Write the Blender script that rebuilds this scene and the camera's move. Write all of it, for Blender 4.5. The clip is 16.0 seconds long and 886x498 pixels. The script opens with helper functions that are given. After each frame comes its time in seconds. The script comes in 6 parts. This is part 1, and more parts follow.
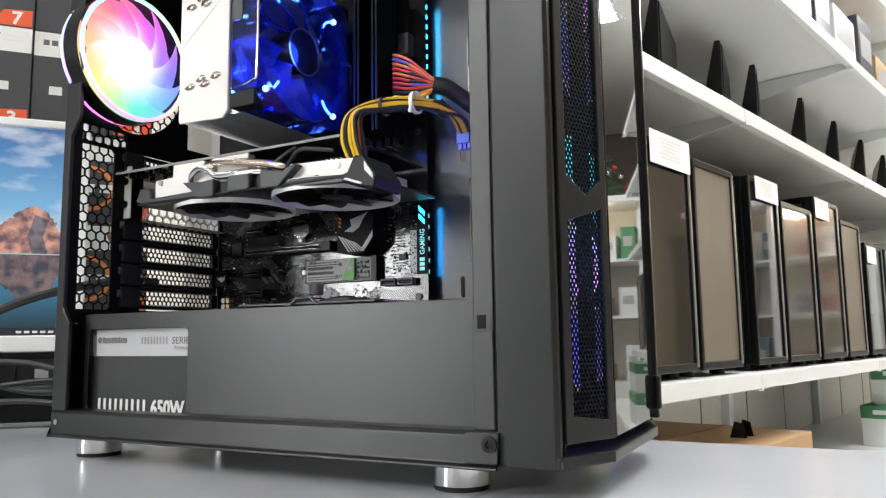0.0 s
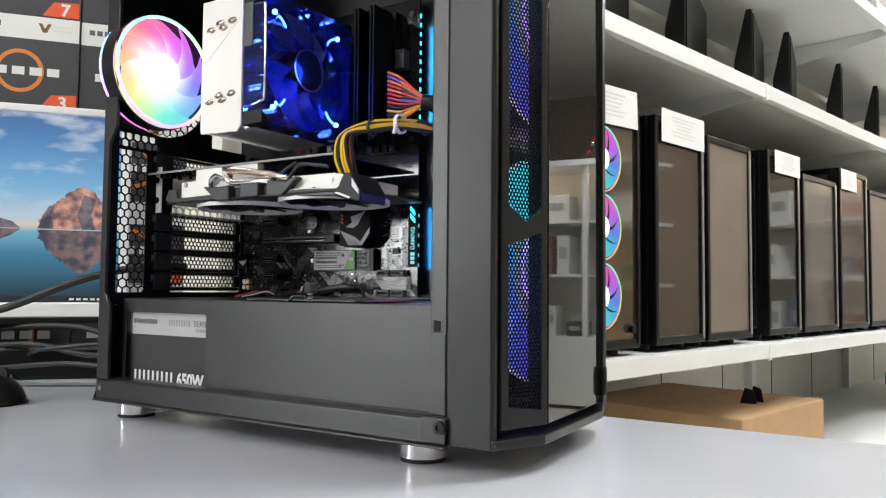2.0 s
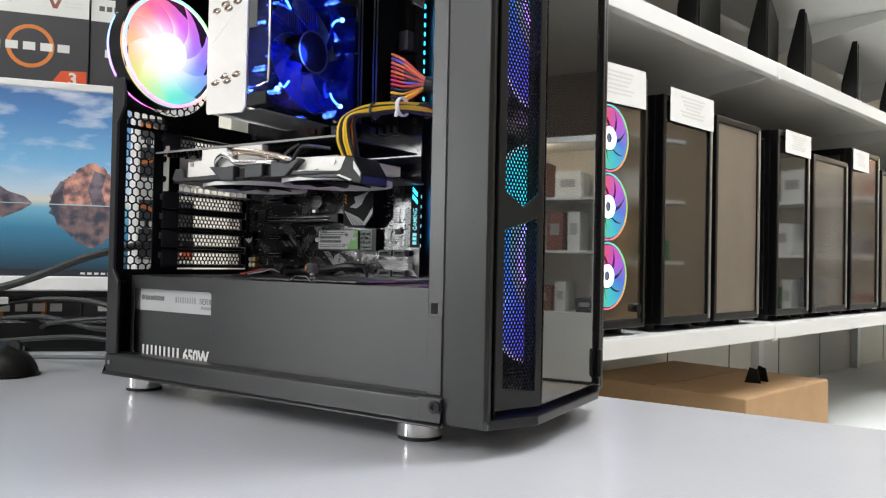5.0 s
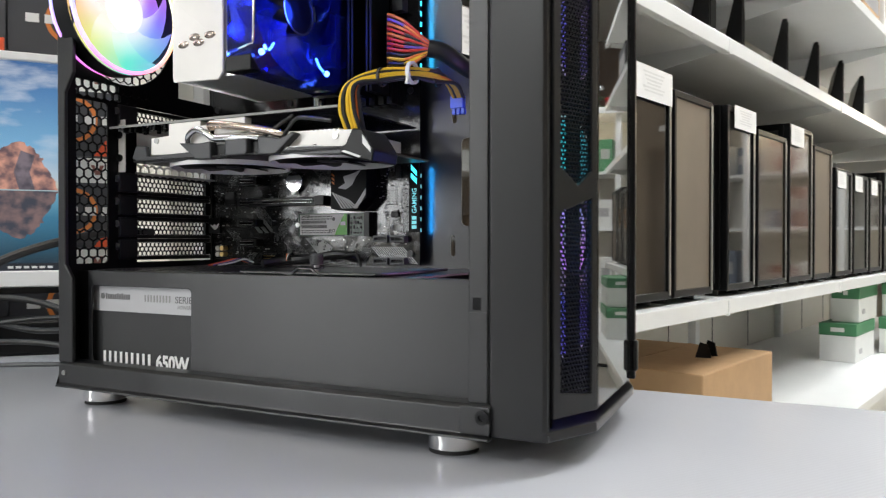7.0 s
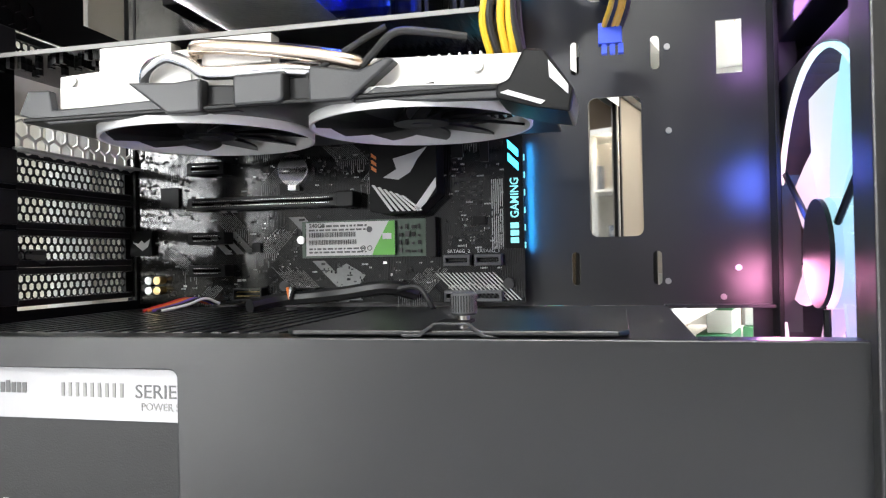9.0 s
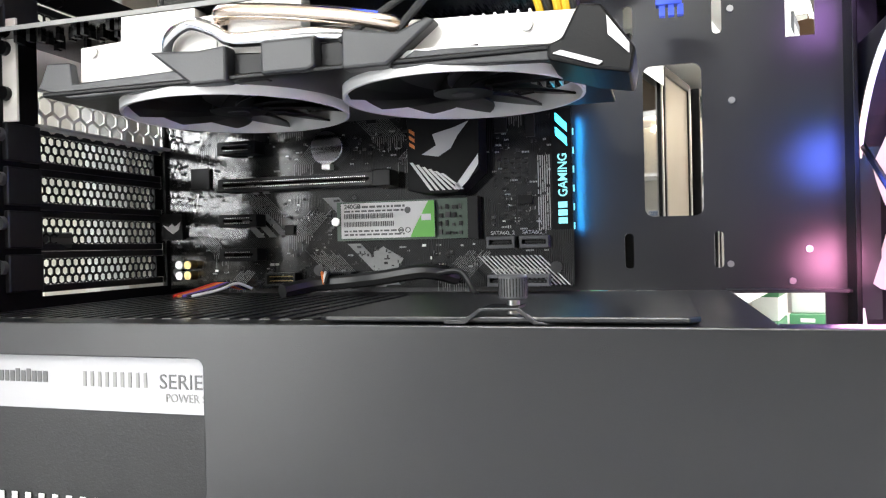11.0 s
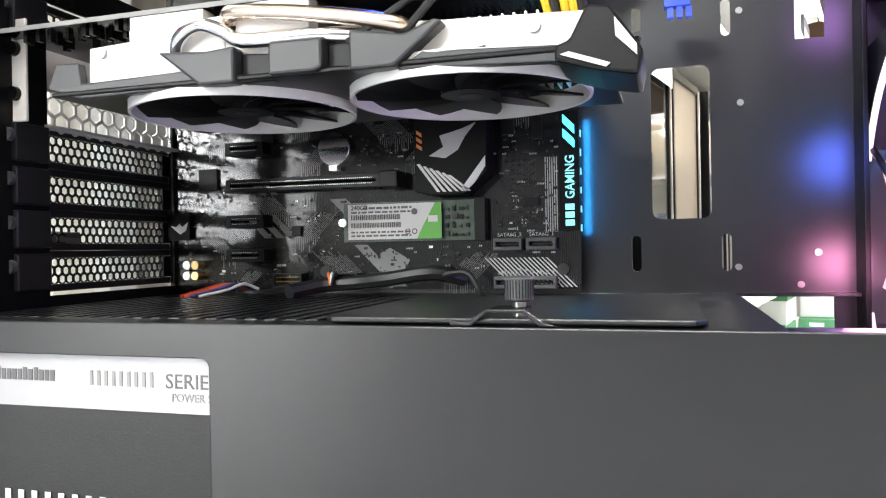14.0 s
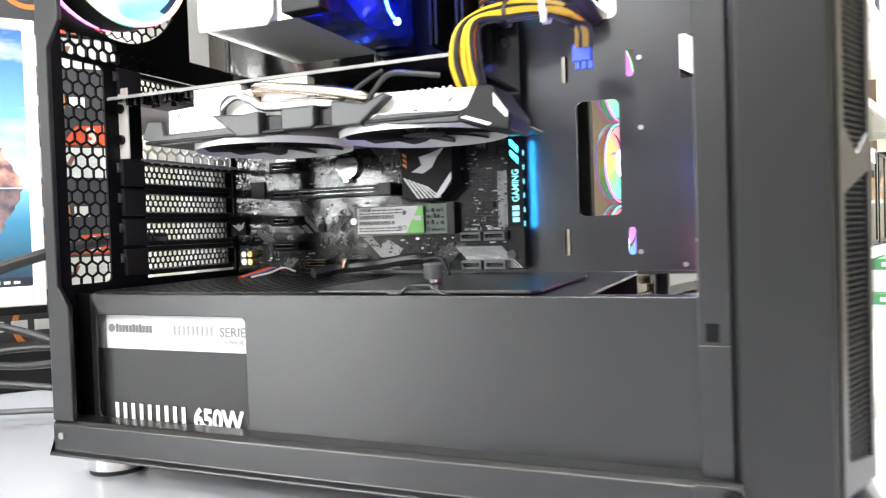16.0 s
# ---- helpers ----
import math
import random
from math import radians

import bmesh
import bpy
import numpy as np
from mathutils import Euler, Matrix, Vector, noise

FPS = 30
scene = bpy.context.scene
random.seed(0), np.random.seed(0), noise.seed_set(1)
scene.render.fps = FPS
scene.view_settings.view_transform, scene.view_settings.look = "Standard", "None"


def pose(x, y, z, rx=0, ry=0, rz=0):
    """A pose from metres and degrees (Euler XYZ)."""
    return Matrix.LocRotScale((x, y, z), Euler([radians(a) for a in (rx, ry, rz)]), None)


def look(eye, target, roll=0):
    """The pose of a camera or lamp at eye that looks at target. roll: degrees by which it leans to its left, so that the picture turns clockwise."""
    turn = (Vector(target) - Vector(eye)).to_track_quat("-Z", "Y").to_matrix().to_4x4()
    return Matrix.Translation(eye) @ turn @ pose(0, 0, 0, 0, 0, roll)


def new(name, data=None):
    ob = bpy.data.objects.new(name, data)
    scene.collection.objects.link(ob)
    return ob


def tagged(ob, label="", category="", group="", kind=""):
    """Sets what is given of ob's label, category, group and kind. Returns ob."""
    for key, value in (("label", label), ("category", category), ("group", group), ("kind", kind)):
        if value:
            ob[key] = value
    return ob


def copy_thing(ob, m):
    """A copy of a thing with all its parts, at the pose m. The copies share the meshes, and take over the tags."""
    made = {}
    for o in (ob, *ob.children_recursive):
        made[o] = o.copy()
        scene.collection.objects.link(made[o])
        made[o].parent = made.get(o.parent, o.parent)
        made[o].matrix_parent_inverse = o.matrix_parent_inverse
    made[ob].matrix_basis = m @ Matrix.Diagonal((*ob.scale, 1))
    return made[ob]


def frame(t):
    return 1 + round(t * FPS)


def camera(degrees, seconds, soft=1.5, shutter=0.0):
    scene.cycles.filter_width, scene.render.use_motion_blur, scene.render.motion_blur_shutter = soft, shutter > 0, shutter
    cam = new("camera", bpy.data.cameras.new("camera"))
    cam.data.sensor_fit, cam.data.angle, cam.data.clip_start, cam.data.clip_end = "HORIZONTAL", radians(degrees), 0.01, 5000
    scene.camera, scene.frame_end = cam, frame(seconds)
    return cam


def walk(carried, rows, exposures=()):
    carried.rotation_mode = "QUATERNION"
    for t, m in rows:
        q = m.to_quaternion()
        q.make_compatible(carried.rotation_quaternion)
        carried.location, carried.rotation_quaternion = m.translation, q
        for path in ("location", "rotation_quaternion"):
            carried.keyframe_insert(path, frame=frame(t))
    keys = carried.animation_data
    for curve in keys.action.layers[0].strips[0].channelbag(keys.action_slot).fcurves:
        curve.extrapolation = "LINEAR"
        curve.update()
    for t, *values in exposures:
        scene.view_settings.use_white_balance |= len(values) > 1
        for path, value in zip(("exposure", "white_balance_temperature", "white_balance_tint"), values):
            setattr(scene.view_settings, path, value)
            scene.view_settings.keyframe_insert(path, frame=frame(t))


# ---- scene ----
cam = camera(61.1, 16.0, soft=1.2, shutter=0.35)
PATH = [
    (0, (0.664, -0.409, 0.092), (-0.281, 1.337, 0.331), -0.8),
    (0.5, (0.671, -0.415, 0.095), (-0.328, 1.303, 0.32), -1.1),
    (1, (0.69, -0.425, 0.107), (-0.354, 1.272, 0.281), -1.4),
    (1.5, (0.725, -0.439, 0.119), (-0.324, 1.26, 0.233), -0.2),
    (2, (0.758, -0.459, 0.129), (-0.3, 1.236, 0.233), 0.5),
    (2.5, (0.776, -0.46, 0.132), (-0.314, 1.214, 0.23), 0.1),
    (3, (0.779, -0.463, 0.132), (-0.324, 1.204, 0.197), 0.4),
    (3.5, (0.777, -0.457, 0.133), (-0.318, 1.216, 0.196), 0.7),
    (4, (0.771, -0.453, 0.133), (-0.311, 1.228, 0.185), 1.2),
    (4.2, (0.773, -0.457, 0.136), (-0.315, 1.22, 0.177), 1.2),
    (6.3, (0.757, -0.464, 0.135), (-0.29, 1.241, 0.159), 1.5),
    (6.5, (0.744, -0.461, 0.133), (-0.259, 1.269, 0.144), 1.8),
    (7, (0.664, -0.439, 0.141), (-0.231, 1.35, 0.122), 0.0),
    (7.5, (0.543, -0.392, 0.153), (-0.142, 1.487, 0.156), 0.8),
    (8, (0.455, -0.334, 0.154), (-0.149, 1.572, 0.204), -0.7),
    (8.5, (0.41, -0.289, 0.149), (-0.117, 1.64, 0.119), -0.6),
    (9, (0.391, -0.259, 0.145), (-0.072, 1.687, 0.17), -1.1),
    (9.5, (0.383, -0.239, 0.144), (-0.157, 1.687, 0.153), -1.3),
    (9.7, (0.381, -0.235, 0.145), (-0.16, 1.69, 0.132), -1.1),
    (11.8, (0.382, -0.234, 0.141), (-0.189, 1.683, 0.137), -1.4),
    (12, (0.382, -0.232, 0.142), (-0.192, 1.683, 0.125), -1.4),
    (12.5, (0.382, -0.233, 0.142), (-0.191, 1.683, 0.132), -1.1),
    (13, (0.382, -0.234, 0.142), (-0.194, 1.681, 0.141), -1.0),
    (13.5, (0.382, -0.234, 0.142), (-0.195, 1.68, 0.143), -1.0),
    (14, (0.382, -0.234, 0.142), (-0.195, 1.681, 0.141), -1.0),
    (14.5, (0.382, -0.234, 0.142), (-0.199, 1.679, 0.14), -1.0),
    (15, (0.39, -0.249, 0.144), (-0.261, 1.642, 0.13), -0.9),
    (15.5, (0.418, -0.288, 0.146), (-0.345, 1.56, 0.108), -1.3),
    (16, (0.492, -0.344, 0.15), (-0.291, 1.495, 0.096), -1.9),
]
EXPOSURES = [(0.0, 0.02), (1.5, -0.05), (3.5, -0.13), (4.2, -0.13), (6.4, -0.18), (7.0, -0.22), (7.5, -0.42), (8.0, 0.02), (8.5, 0.70), (9.0, 0.92), (9.6, 0.95), (12.0, 1.0), (14.6, 1.0), (15.4, 1.12), (16.0, 1.28)]
walk(cam, [(t, look(eye, target, roll)) for t, eye, target, roll in PATH], EXPOSURES)

# ---- world and lamps ----
world = bpy.data.worlds.new("shop_world")
scene.world = world
world.use_nodes = True
wn = world.node_tree.nodes
wn["Background"].inputs[0].default_value = (0.9, 0.95, 1.0, 1)
wn["Background"].inputs[1].default_value = 0.3

CEIL = 2.15
FLOOR = -0.75


def area(name, at, target, w, h, watts, color):
    la = bpy.data.lights.new(name, "AREA")
    la.shape, la.size, la.size_y, la.energy, la.color = "RECTANGLE", w, h, watts, color
    ob = new(name, la)
    ob.matrix_world = look(at, target)
    return ob


def point(name, at, watts, color, radius=0.01):
    la = bpy.data.lights.new(name, "POINT")
    la.energy, la.color, la.shadow_soft_size = watts, color, radius
    ob = new(name, la)
    ob.location = at
    return ob


# panels out of view; the last is added to brighten the rear slot holes
PANELS = [(-0.40, -3.4), (-2.2, -4.6), (2.0, -4.2), (0.6, -2.0), (1.25, 0.75), (2.3, 2.4), (1.5, 4.0), (-1.5, 1.6)]
WATTS = [80, 60, 4, 22, 34, 46, 70, 85]
for (px, py), watts in zip(PANELS, WATTS):
    area("ceiling_lamp", (px, py, CEIL - 0.035), (px, py, 0), 0.56, 0.56, watts, (0.95, 0.98, 1.0))

# daylight in the shop window
area("window_light", (-3.02, -4.71, 0.80), (0.0, -4.20, 0.55), 1.30, 1.05, 95, (0.97, 0.99, 1.0))

# light of the LEDs inside the computer
area("board_led_light", (0.3388, 0.1695, 0.180), (0.3900, 0.1850, 0.180), 0.002, 0.062, 0.030, (0.02, 0.32, 0.88))
area("board_led_light", (0.3388, 0.1695, 0.350), (0.3900, 0.1850, 0.350), 0.002, 0.100, 0.050, (0.03, 0.45, 0.95))
point("cooler_led_light", (0.268, 0.070, 0.335), 0.62, (0.02, 0.06, 1.0), 0.02)
point("rear_fan_light", (0.135, 0.032, 0.345), 0.20, (0.9, 0.9, 1.0), 0.03)
point("front_fan_light", (0.4685, 0.1380, 0.130), 0.090, (0.95, 0.32, 0.60), 0.012)
point("front_fan_light", (0.4685, 0.1360, 0.186), 0.100, (0.10, 0.16, 1.0), 0.014)
point("front_fan_light", (0.4685, 0.1340, 0.262), 0.050, (0.55, 0.25, 0.85), 0.014)
point("front_fan_light", (0.512, 0.050, 0.105), 0.05, (0.2, 0.3, 1.0), 0.012)
point("front_fan_light", (0.512, 0.050, 0.270), 0.05, (0.5, 0.25, 1.0), 0.012)

# ---- materials ----
MATS = {}


def mat(name, color, rough=0.5, metal=0.0, var=0.12, scale=40.0, bump=0.0, bscale=400.0, emit=None, power=0.0, ior=1.5, coat=0.0, island=0.0):
    """A painted, metal or plastic surface with two scales of variation."""
    m = bpy.data.materials.new(name)
    m.use_nodes = True
    n, l = m.node_tree.nodes, m.node_tree.links
    b = n["Principled BSDF"]
    b.inputs["Roughness"].default_value = rough
    b.inputs["Metallic"].default_value = metal
    b.inputs["IOR"].default_value = ior
    b.inputs["Coat Weight"].default_value = coat
    b.inputs["Base Color"].default_value = (*color, 1)
    tc = n.new("ShaderNodeTexCoord")
    if var > 0:
        big = n.new("ShaderNodeTexNoise")
        big.inputs["Scale"].default_value = scale * 0.15
        big.inputs["Detail"].default_value = 1.5
        fine = n.new("ShaderNodeTexNoise")
        fine.inputs["Scale"].default_value = scale
        fine.inputs["Detail"].default_value = 6
        l.new(tc.outputs["Object"], big.inputs["Vector"])
        l.new(tc.outputs["Object"], fine.inputs["Vector"])
        add = n.new("ShaderNodeMath")
        add.operation = "ADD"
        l.new(big.outputs["Fac"], add.inputs[0])
        l.new(fine.outputs["Fac"], add.inputs[1])
        mr = n.new("ShaderNodeMapRange")
        mr.inputs[1].default_value, mr.inputs[2].default_value = 0.4, 1.6
        mr.inputs[3].default_value, mr.inputs[4].default_value = 1 - var, 1 + var
        l.new(add.outputs[0], mr.inputs[0])
        mul = n.new("ShaderNodeMix")
        mul.data_type, mul.blend_type = "RGBA", "MULTIPLY"
        mul.inputs[0].default_value = 1
        mul.inputs[6].default_value = (*color, 1)
        l.new(mr.outputs[0], mul.inputs[7])
        l.new(mul.outputs[2], b.inputs["Base Color"])
        rr = n.new("ShaderNodeMapRange")
        rr.inputs[1].default_value, rr.inputs[2].default_value = 0.1, 0.9
        rr.inputs[3].default_value, rr.inputs[4].default_value = max(rough - 0.03, 0.0), min(rough + 0.03, 1)
        l.new(big.outputs["Fac"], rr.inputs[0])
        l.new(rr.outputs[0], b.inputs["Roughness"])
    if bump > 0:
        g = n.new("ShaderNodeTexNoise")
        g.inputs["Scale"].default_value = bscale
        g.inputs["Detail"].default_value = 3
        l.new(tc.outputs["Object"], g.inputs["Vector"])
        bp = n.new("ShaderNodeBump")
        bp.inputs["Strength"].default_value = bump
        bp.inputs["Distance"].default_value = 0.0006
        l.new(g.outputs["Fac"], bp.inputs["Height"])
        l.new(bp.outputs["Normal"], b.inputs["Normal"])
    if emit:
        b.inputs["Emission Color"].default_value = (*emit, 1)
        b.inputs["Emission Strength"].default_value = power
    MATS[name] = m
    return m


def clear(name, color, rough=0.02, alpha=0.25, ior=1.45):
    """Thin tinted glass or plastic: clear in part, with a real gloss."""
    m = bpy.data.materials.new(name)
    m.use_nodes = True
    n, l = m.node_tree.nodes, m.node_tree.links
    n.remove(n["Principled BSDF"])
    out = n["Material Output"]
    tr = n.new("ShaderNodeBsdfTransparent")
    tr.inputs[0].default_value = (*color, 1)
    gl = n.new("ShaderNodeBsdfGlossy")
    gl.inputs["Roughness"].default_value = rough
    fr = n.new("ShaderNodeFresnel")
    fr.inputs["IOR"].default_value = ior
    df = n.new("ShaderNodeBsdfDiffuse")
    df.inputs[0].default_value = (*color, 1)
    m1, m2 = n.new("ShaderNodeMixShader"), n.new("ShaderNodeMixShader")
    m1.inputs[0].default_value = alpha
    l.new(tr.outputs[0], m1.inputs[1])
    l.new(df.outputs[0], m1.inputs[2])
    l.new(fr.outputs[0], m2.inputs[0])
    l.new(m1.outputs[0], m2.inputs[1])
    l.new(gl.outputs[0], m2.inputs[2])
    l.new(m2.outputs[0], out.inputs[0])
    MATS[name] = m
    return m


def rainbow(name, stops, power, turn=0.0, base=(0.8, 0.8, 0.85), core=0.0):
    """Milky plastic lit from within: the hue goes round the object's x axis; core: how white the middle is."""
    m = bpy.data.materials.new(name)
    m.use_nodes = True
    n, l = m.node_tree.nodes, m.node_tree.links
    b = n["Principled BSDF"]
    b.inputs["Base Color"].default_value = (*base, 1)
    b.inputs["Roughness"].default_value = 0.3
    tc = n.new("ShaderNodeTexCoord")
    mp = n.new("ShaderNodeMapping")
    mp.inputs["Rotation"].default_value = (radians(turn), 0, 0)
    sep = n.new("ShaderNodeSeparateXYZ")
    com = n.new("ShaderNodeCombineXYZ")
    gr = n.new("ShaderNodeTexGradient")
    gr.gradient_type = "RADIAL"
    cr = n.new("ShaderNodeValToRGB")
    cr.color_ramp.elements.remove(cr.color_ramp.elements[1])
    for i, (p, c) in enumerate(stops):
        e = cr.color_ramp.elements[0] if i == 0 else cr.color_ramp.elements.new(p)
        e.position, e.color = p, (*c, 1)
    l.new(tc.outputs["Object"], mp.inputs[0])
    l.new(mp.outputs[0], sep.inputs[0])
    l.new(sep.outputs[1], com.inputs[0])
    l.new(sep.outputs[2], com.inputs[1])
    l.new(com.outputs[0], gr.inputs[0])
    l.new(gr.outputs[1], cr.inputs[0])
    col = cr.outputs[0]
    if core > 0:
        ln = n.new("ShaderNodeVectorMath")
        ln.operation = "LENGTH"
        l.new(com.outputs[0], ln.inputs[0])
        mr = n.new("ShaderNodeMapRange")
        mr.interpolation_type = "SMOOTHSTEP"
        mr.inputs[1].default_value, mr.inputs[2].default_value = core * 0.35, core
        mr.inputs[3].default_value, mr.inputs[4].default_value = 0.85, 0.0
        l.new(ln.outputs["Value"], mr.inputs[0])
        mx = n.new("ShaderNodeMix")
        mx.data_type = "RGBA"
        mx.inputs[7].default_value = (1, 1, 1, 1)
        l.new(mr.outputs[0], mx.inputs[0])
        l.new(col, mx.inputs[6])
        col = mx.outputs[2]
    l.new(col, b.inputs["Emission Color"])
    b.inputs["Emission Strength"].default_value = power
    MATS[name] = m
    return m


case_paint = mat("satin_dark_paint", (0.0080, 0.0083, 0.0090), 0.29, 0.0, 0.06, 30, 0.12, 2500, ior=1.58)
case_plastic = mat("dark_plastic", (0.012, 0.0122, 0.0125), 0.30, 0.0, 0.06, 30, 0.10, 1800, ior=1.43)
black_paint = mat("black_paint", (0.0026, 0.0026, 0.0028), 0.45, 0.0, 0.15, 60, 0.1, 2000, ior=1.25)
black_plastic = mat("black_plastic", (0.0032, 0.0032, 0.0035), 0.36, 0.0, 0.15, 60, 0.08, 1200, ior=1.33)
grey_plastic = mat("grey_plastic", (0.060, 0.062, 0.066), 0.42, 0.0, 0.1, 60, 0.1, 1200)
rubber = mat("rubber", (0.012, 0.012, 0.012), 0.8, 0.0, 0.2, 80)
chrome = mat("polished_chrome", (0.82, 0.82, 0.83), 0.09, 1.0, 0.04, 60)
steel = mat("bare_steel", (0.70, 0.70, 0.69), 0.30, 0.65, 0.1, 200, 0.1, 900)
zinc = mat("zinc_screw", (0.45, 0.45, 0.44), 0.3, 1.0, 0.1, 200)
alu = mat("white_aluminium", (0.80, 0.78, 0.74), 0.33, 0.0, 0.05, 60, 0.1, 900)
fins = mat("aluminium_fins", (0.78, 0.78, 0.77), 0.3, 0.9, 0.08, 200)
pipe_dark = mat("dull_nickel_pipe", (0.36, 0.31, 0.27), 0.25, 1.0, 0.2, 200)
copper = mat("nickel_copper_pipe", (0.72, 0.60, 0.50), 0.18, 1.0, 0.15, 120)
pcb = mat("black_circuit_board", (0.004, 0.0042, 0.0042), 0.09, 0.0, 0.3, 300, ior=1.5)


def etched(m):
    """Fine parallel tracks under the lacquer, in patches that run two ways."""
    n, l = m.node_tree.nodes, m.node_tree.links
    b = n["Principled BSDF"]
    tc = n.new("ShaderNodeTexCoord")
    pick = n.new("ShaderNodeTexVoronoi")
    pick.inputs["Scale"].default_value = 150
    l.new(tc.outputs["Object"], pick.inputs["Vector"])
    sep = n.new("ShaderNodeSeparateColor")
    l.new(pick.outputs["Color"], sep.inputs[0])
    waves = []
    for turn in (45, -45, 0):
        mp = n.new("ShaderNodeMapping")
        mp.inputs["Rotation"].default_value = (0, radians(turn), 0)
        w = n.new("ShaderNodeTexWave")
        w.inputs["Scale"].default_value = 320
        l.new(tc.outputs["Object"], mp.inputs[0])
        l.new(mp.outputs[0], w.inputs[0])
        waves.append(w.outputs[1])
    last = waves[0]
    for k, (lo, w) in enumerate(((0.35, waves[1]), (0.70, waves[2]))):
        gt = n.new("ShaderNodeMath")
        gt.operation = "GREATER_THAN"
        gt.inputs[1].default_value = lo
        l.new(sep.outputs[0], gt.inputs[0])
        mx = n.new("ShaderNodeMix")
        l.new(gt.outputs[0], mx.inputs[0])
        l.new(last, mx.inputs[2])
        l.new(w, mx.inputs[3])
        last = mx.outputs[0]
    bp = n.new("ShaderNodeBump")
    bp.inputs["Strength"].default_value = 0.055
    bp.inputs["Distance"].default_value = 0.0002
    l.new(last, bp.inputs["Height"])
    l.new(bp.outputs["Normal"], b.inputs["Normal"])
    cr = n.new("ShaderNodeMapRange")
    cr.inputs[1].default_value, cr.inputs[2].default_value = 0.70, 0.88
    cr.inputs[3].default_value, cr.inputs[4].default_value = 1.0, 7.0
    l.new(last, cr.inputs[0])
    mul = n.new("ShaderNodeMix")
    mul.data_type, mul.blend_type = "RGBA", "MULTIPLY"
    mul.inputs[0].default_value = 1
    l.new(b.inputs["Base Color"].links[0].from_socket, mul.inputs[6])
    l.new(cr.outputs[0], mul.inputs[7])
    l.new(mul.outputs[2], b.inputs["Base Color"])


etched(pcb)
dim_trace = mat("dim_board_print", (0.22, 0.225, 0.225), 0.30, 0.0, 0.2, 500)
card_plastic = mat("satin_charcoal_plastic", (0.030, 0.031, 0.033), 0.36, 0.0, 0.1, 60, 0.1, 1200)
chip_grey = mat("dark_grey_chip", (0.014, 0.014, 0.015), 0.40, 0.0, 0.2, 300)
trace = mat("grey_board_print", (0.45, 0.46, 0.46), 0.35, 0.2, 0.2, 500)
pcb_green = mat("green_circuit_board", (0.045, 0.085, 0.055), 0.35, 0.0, 0.3, 900)
gold = mat("gold_contact", (0.75, 0.55, 0.25), 0.3, 1.0, 0.1, 300)
solder = mat("tin_solder", (0.6, 0.6, 0.58), 0.3, 1.0, 0.2, 600)
white_print = mat("white_print", (0.75, 0.75, 0.74), 0.5, 0.0, 0.04, 100)
silver_print = mat("silver_label", (0.42, 0.42, 0.43), 0.38, 0.2, 0.04, 60)
pale_print = mat("pale_grey_print", (0.25, 0.25, 0.24), 0.5, 0.0, 0.05, 100)
grey_print = mat("grey_print", (0.12, 0.12, 0.12), 0.5, 0.0, 0.05, 100)
psu_paint = mat("psu_grey_paint", (0.016, 0.0165, 0.017), 0.5, 0.0, 0.1, 60, 0.2, 1500)
green_print = mat("green_label", (0.13, 0.50, 0.06), 0.4, 0.0, 0.05, 100)
orange_print = mat("orange_print", (0.75, 0.10, 0.03), 0.45, 0.0, 0.08, 60)
amber_print = mat("amber_print", (0.70, 0.22, 0.05), 0.45, 0.0, 0.08, 60)
box_print = mat("charcoal_card", (0.050, 0.052, 0.060), 0.45, 0.0, 0.12, 30, 0.1, 900)
card = mat("brown_cardboard", (0.46, 0.29, 0.15), 0.8, 0.0, 0.14, 30, 0.2, 500)
tag_print = mat("faint_grey_print", (0.70, 0.70, 0.70), 0.6, 0.0, 0.03, 60)
paper = mat("white_paper", (0.82, 0.82, 0.82), 0.7, 0.0, 0.03, 60)
shelf_paint = mat("white_shelf_enamel", (0.78, 0.79, 0.79), 0.32, 0.0, 0.04, 20, 0.05, 400)
wall_paint = mat("off_white_wall", (0.72, 0.70, 0.64), 0.6, 0.0, 0.05, 6, 0.15, 200)
wall_tan = mat("tan_wall", (0.38, 0.30, 0.22), 0.6, 0.0, 0.06, 6, 0.15, 200)
wall_grey = mat("dark_grey_wall", (0.105, 0.105, 0.11), 0.6, 0.0, 0.08, 6, 0.15, 200)
wall_brown = mat("brown_wall", (0.20, 0.12, 0.07), 0.6, 0.0, 0.08, 6, 0.15, 200)
ceil_paint = mat("white_ceiling", (0.80, 0.80, 0.78), 0.7, 0.0, 0.03, 6)
floor_tile = mat("cream_floor_tile", (0.62, 0.58, 0.50), 0.25, 0.0, 0.08, 12)
lamp_glow = mat("lamp_diffuser", (0.9, 0.9, 0.9), 0.5, emit=(1, 0.97, 0.92), power=6.0)
day_glow = mat("daylight_outside", (0.8, 0.8, 0.8), 0.9, var=0, emit=(0.95, 0.98, 1.0), power=3.0)
bulb_glow = mat("warm_bulb", (0.9, 0.85, 0.7), 0.4, var=0, emit=(1.0, 0.78, 0.45), power=30.0)
dark_glass = mat("smoked_mirror_glass", (0.010, 0.010, 0.010), 0.035, 0.0, 0.0, ior=2.1)
# bronze tint, with the reflected tan of the walls painted into the base colour
bronze_reflect_glass = mat("bronze_gloss_tan_reflection", (0.048, 0.036, 0.023), 0.10, 0.0, 0.05, 20, ior=2.0)
wood_front = mat("grey_brown_brushed", (0.165, 0.135, 0.105), 0.42, 0.0, 0.15, 18)
yellow_wire = mat("yellow_wire", (0.80, 0.50, 0.03), 0.4, 0.0, 0.06, 200)
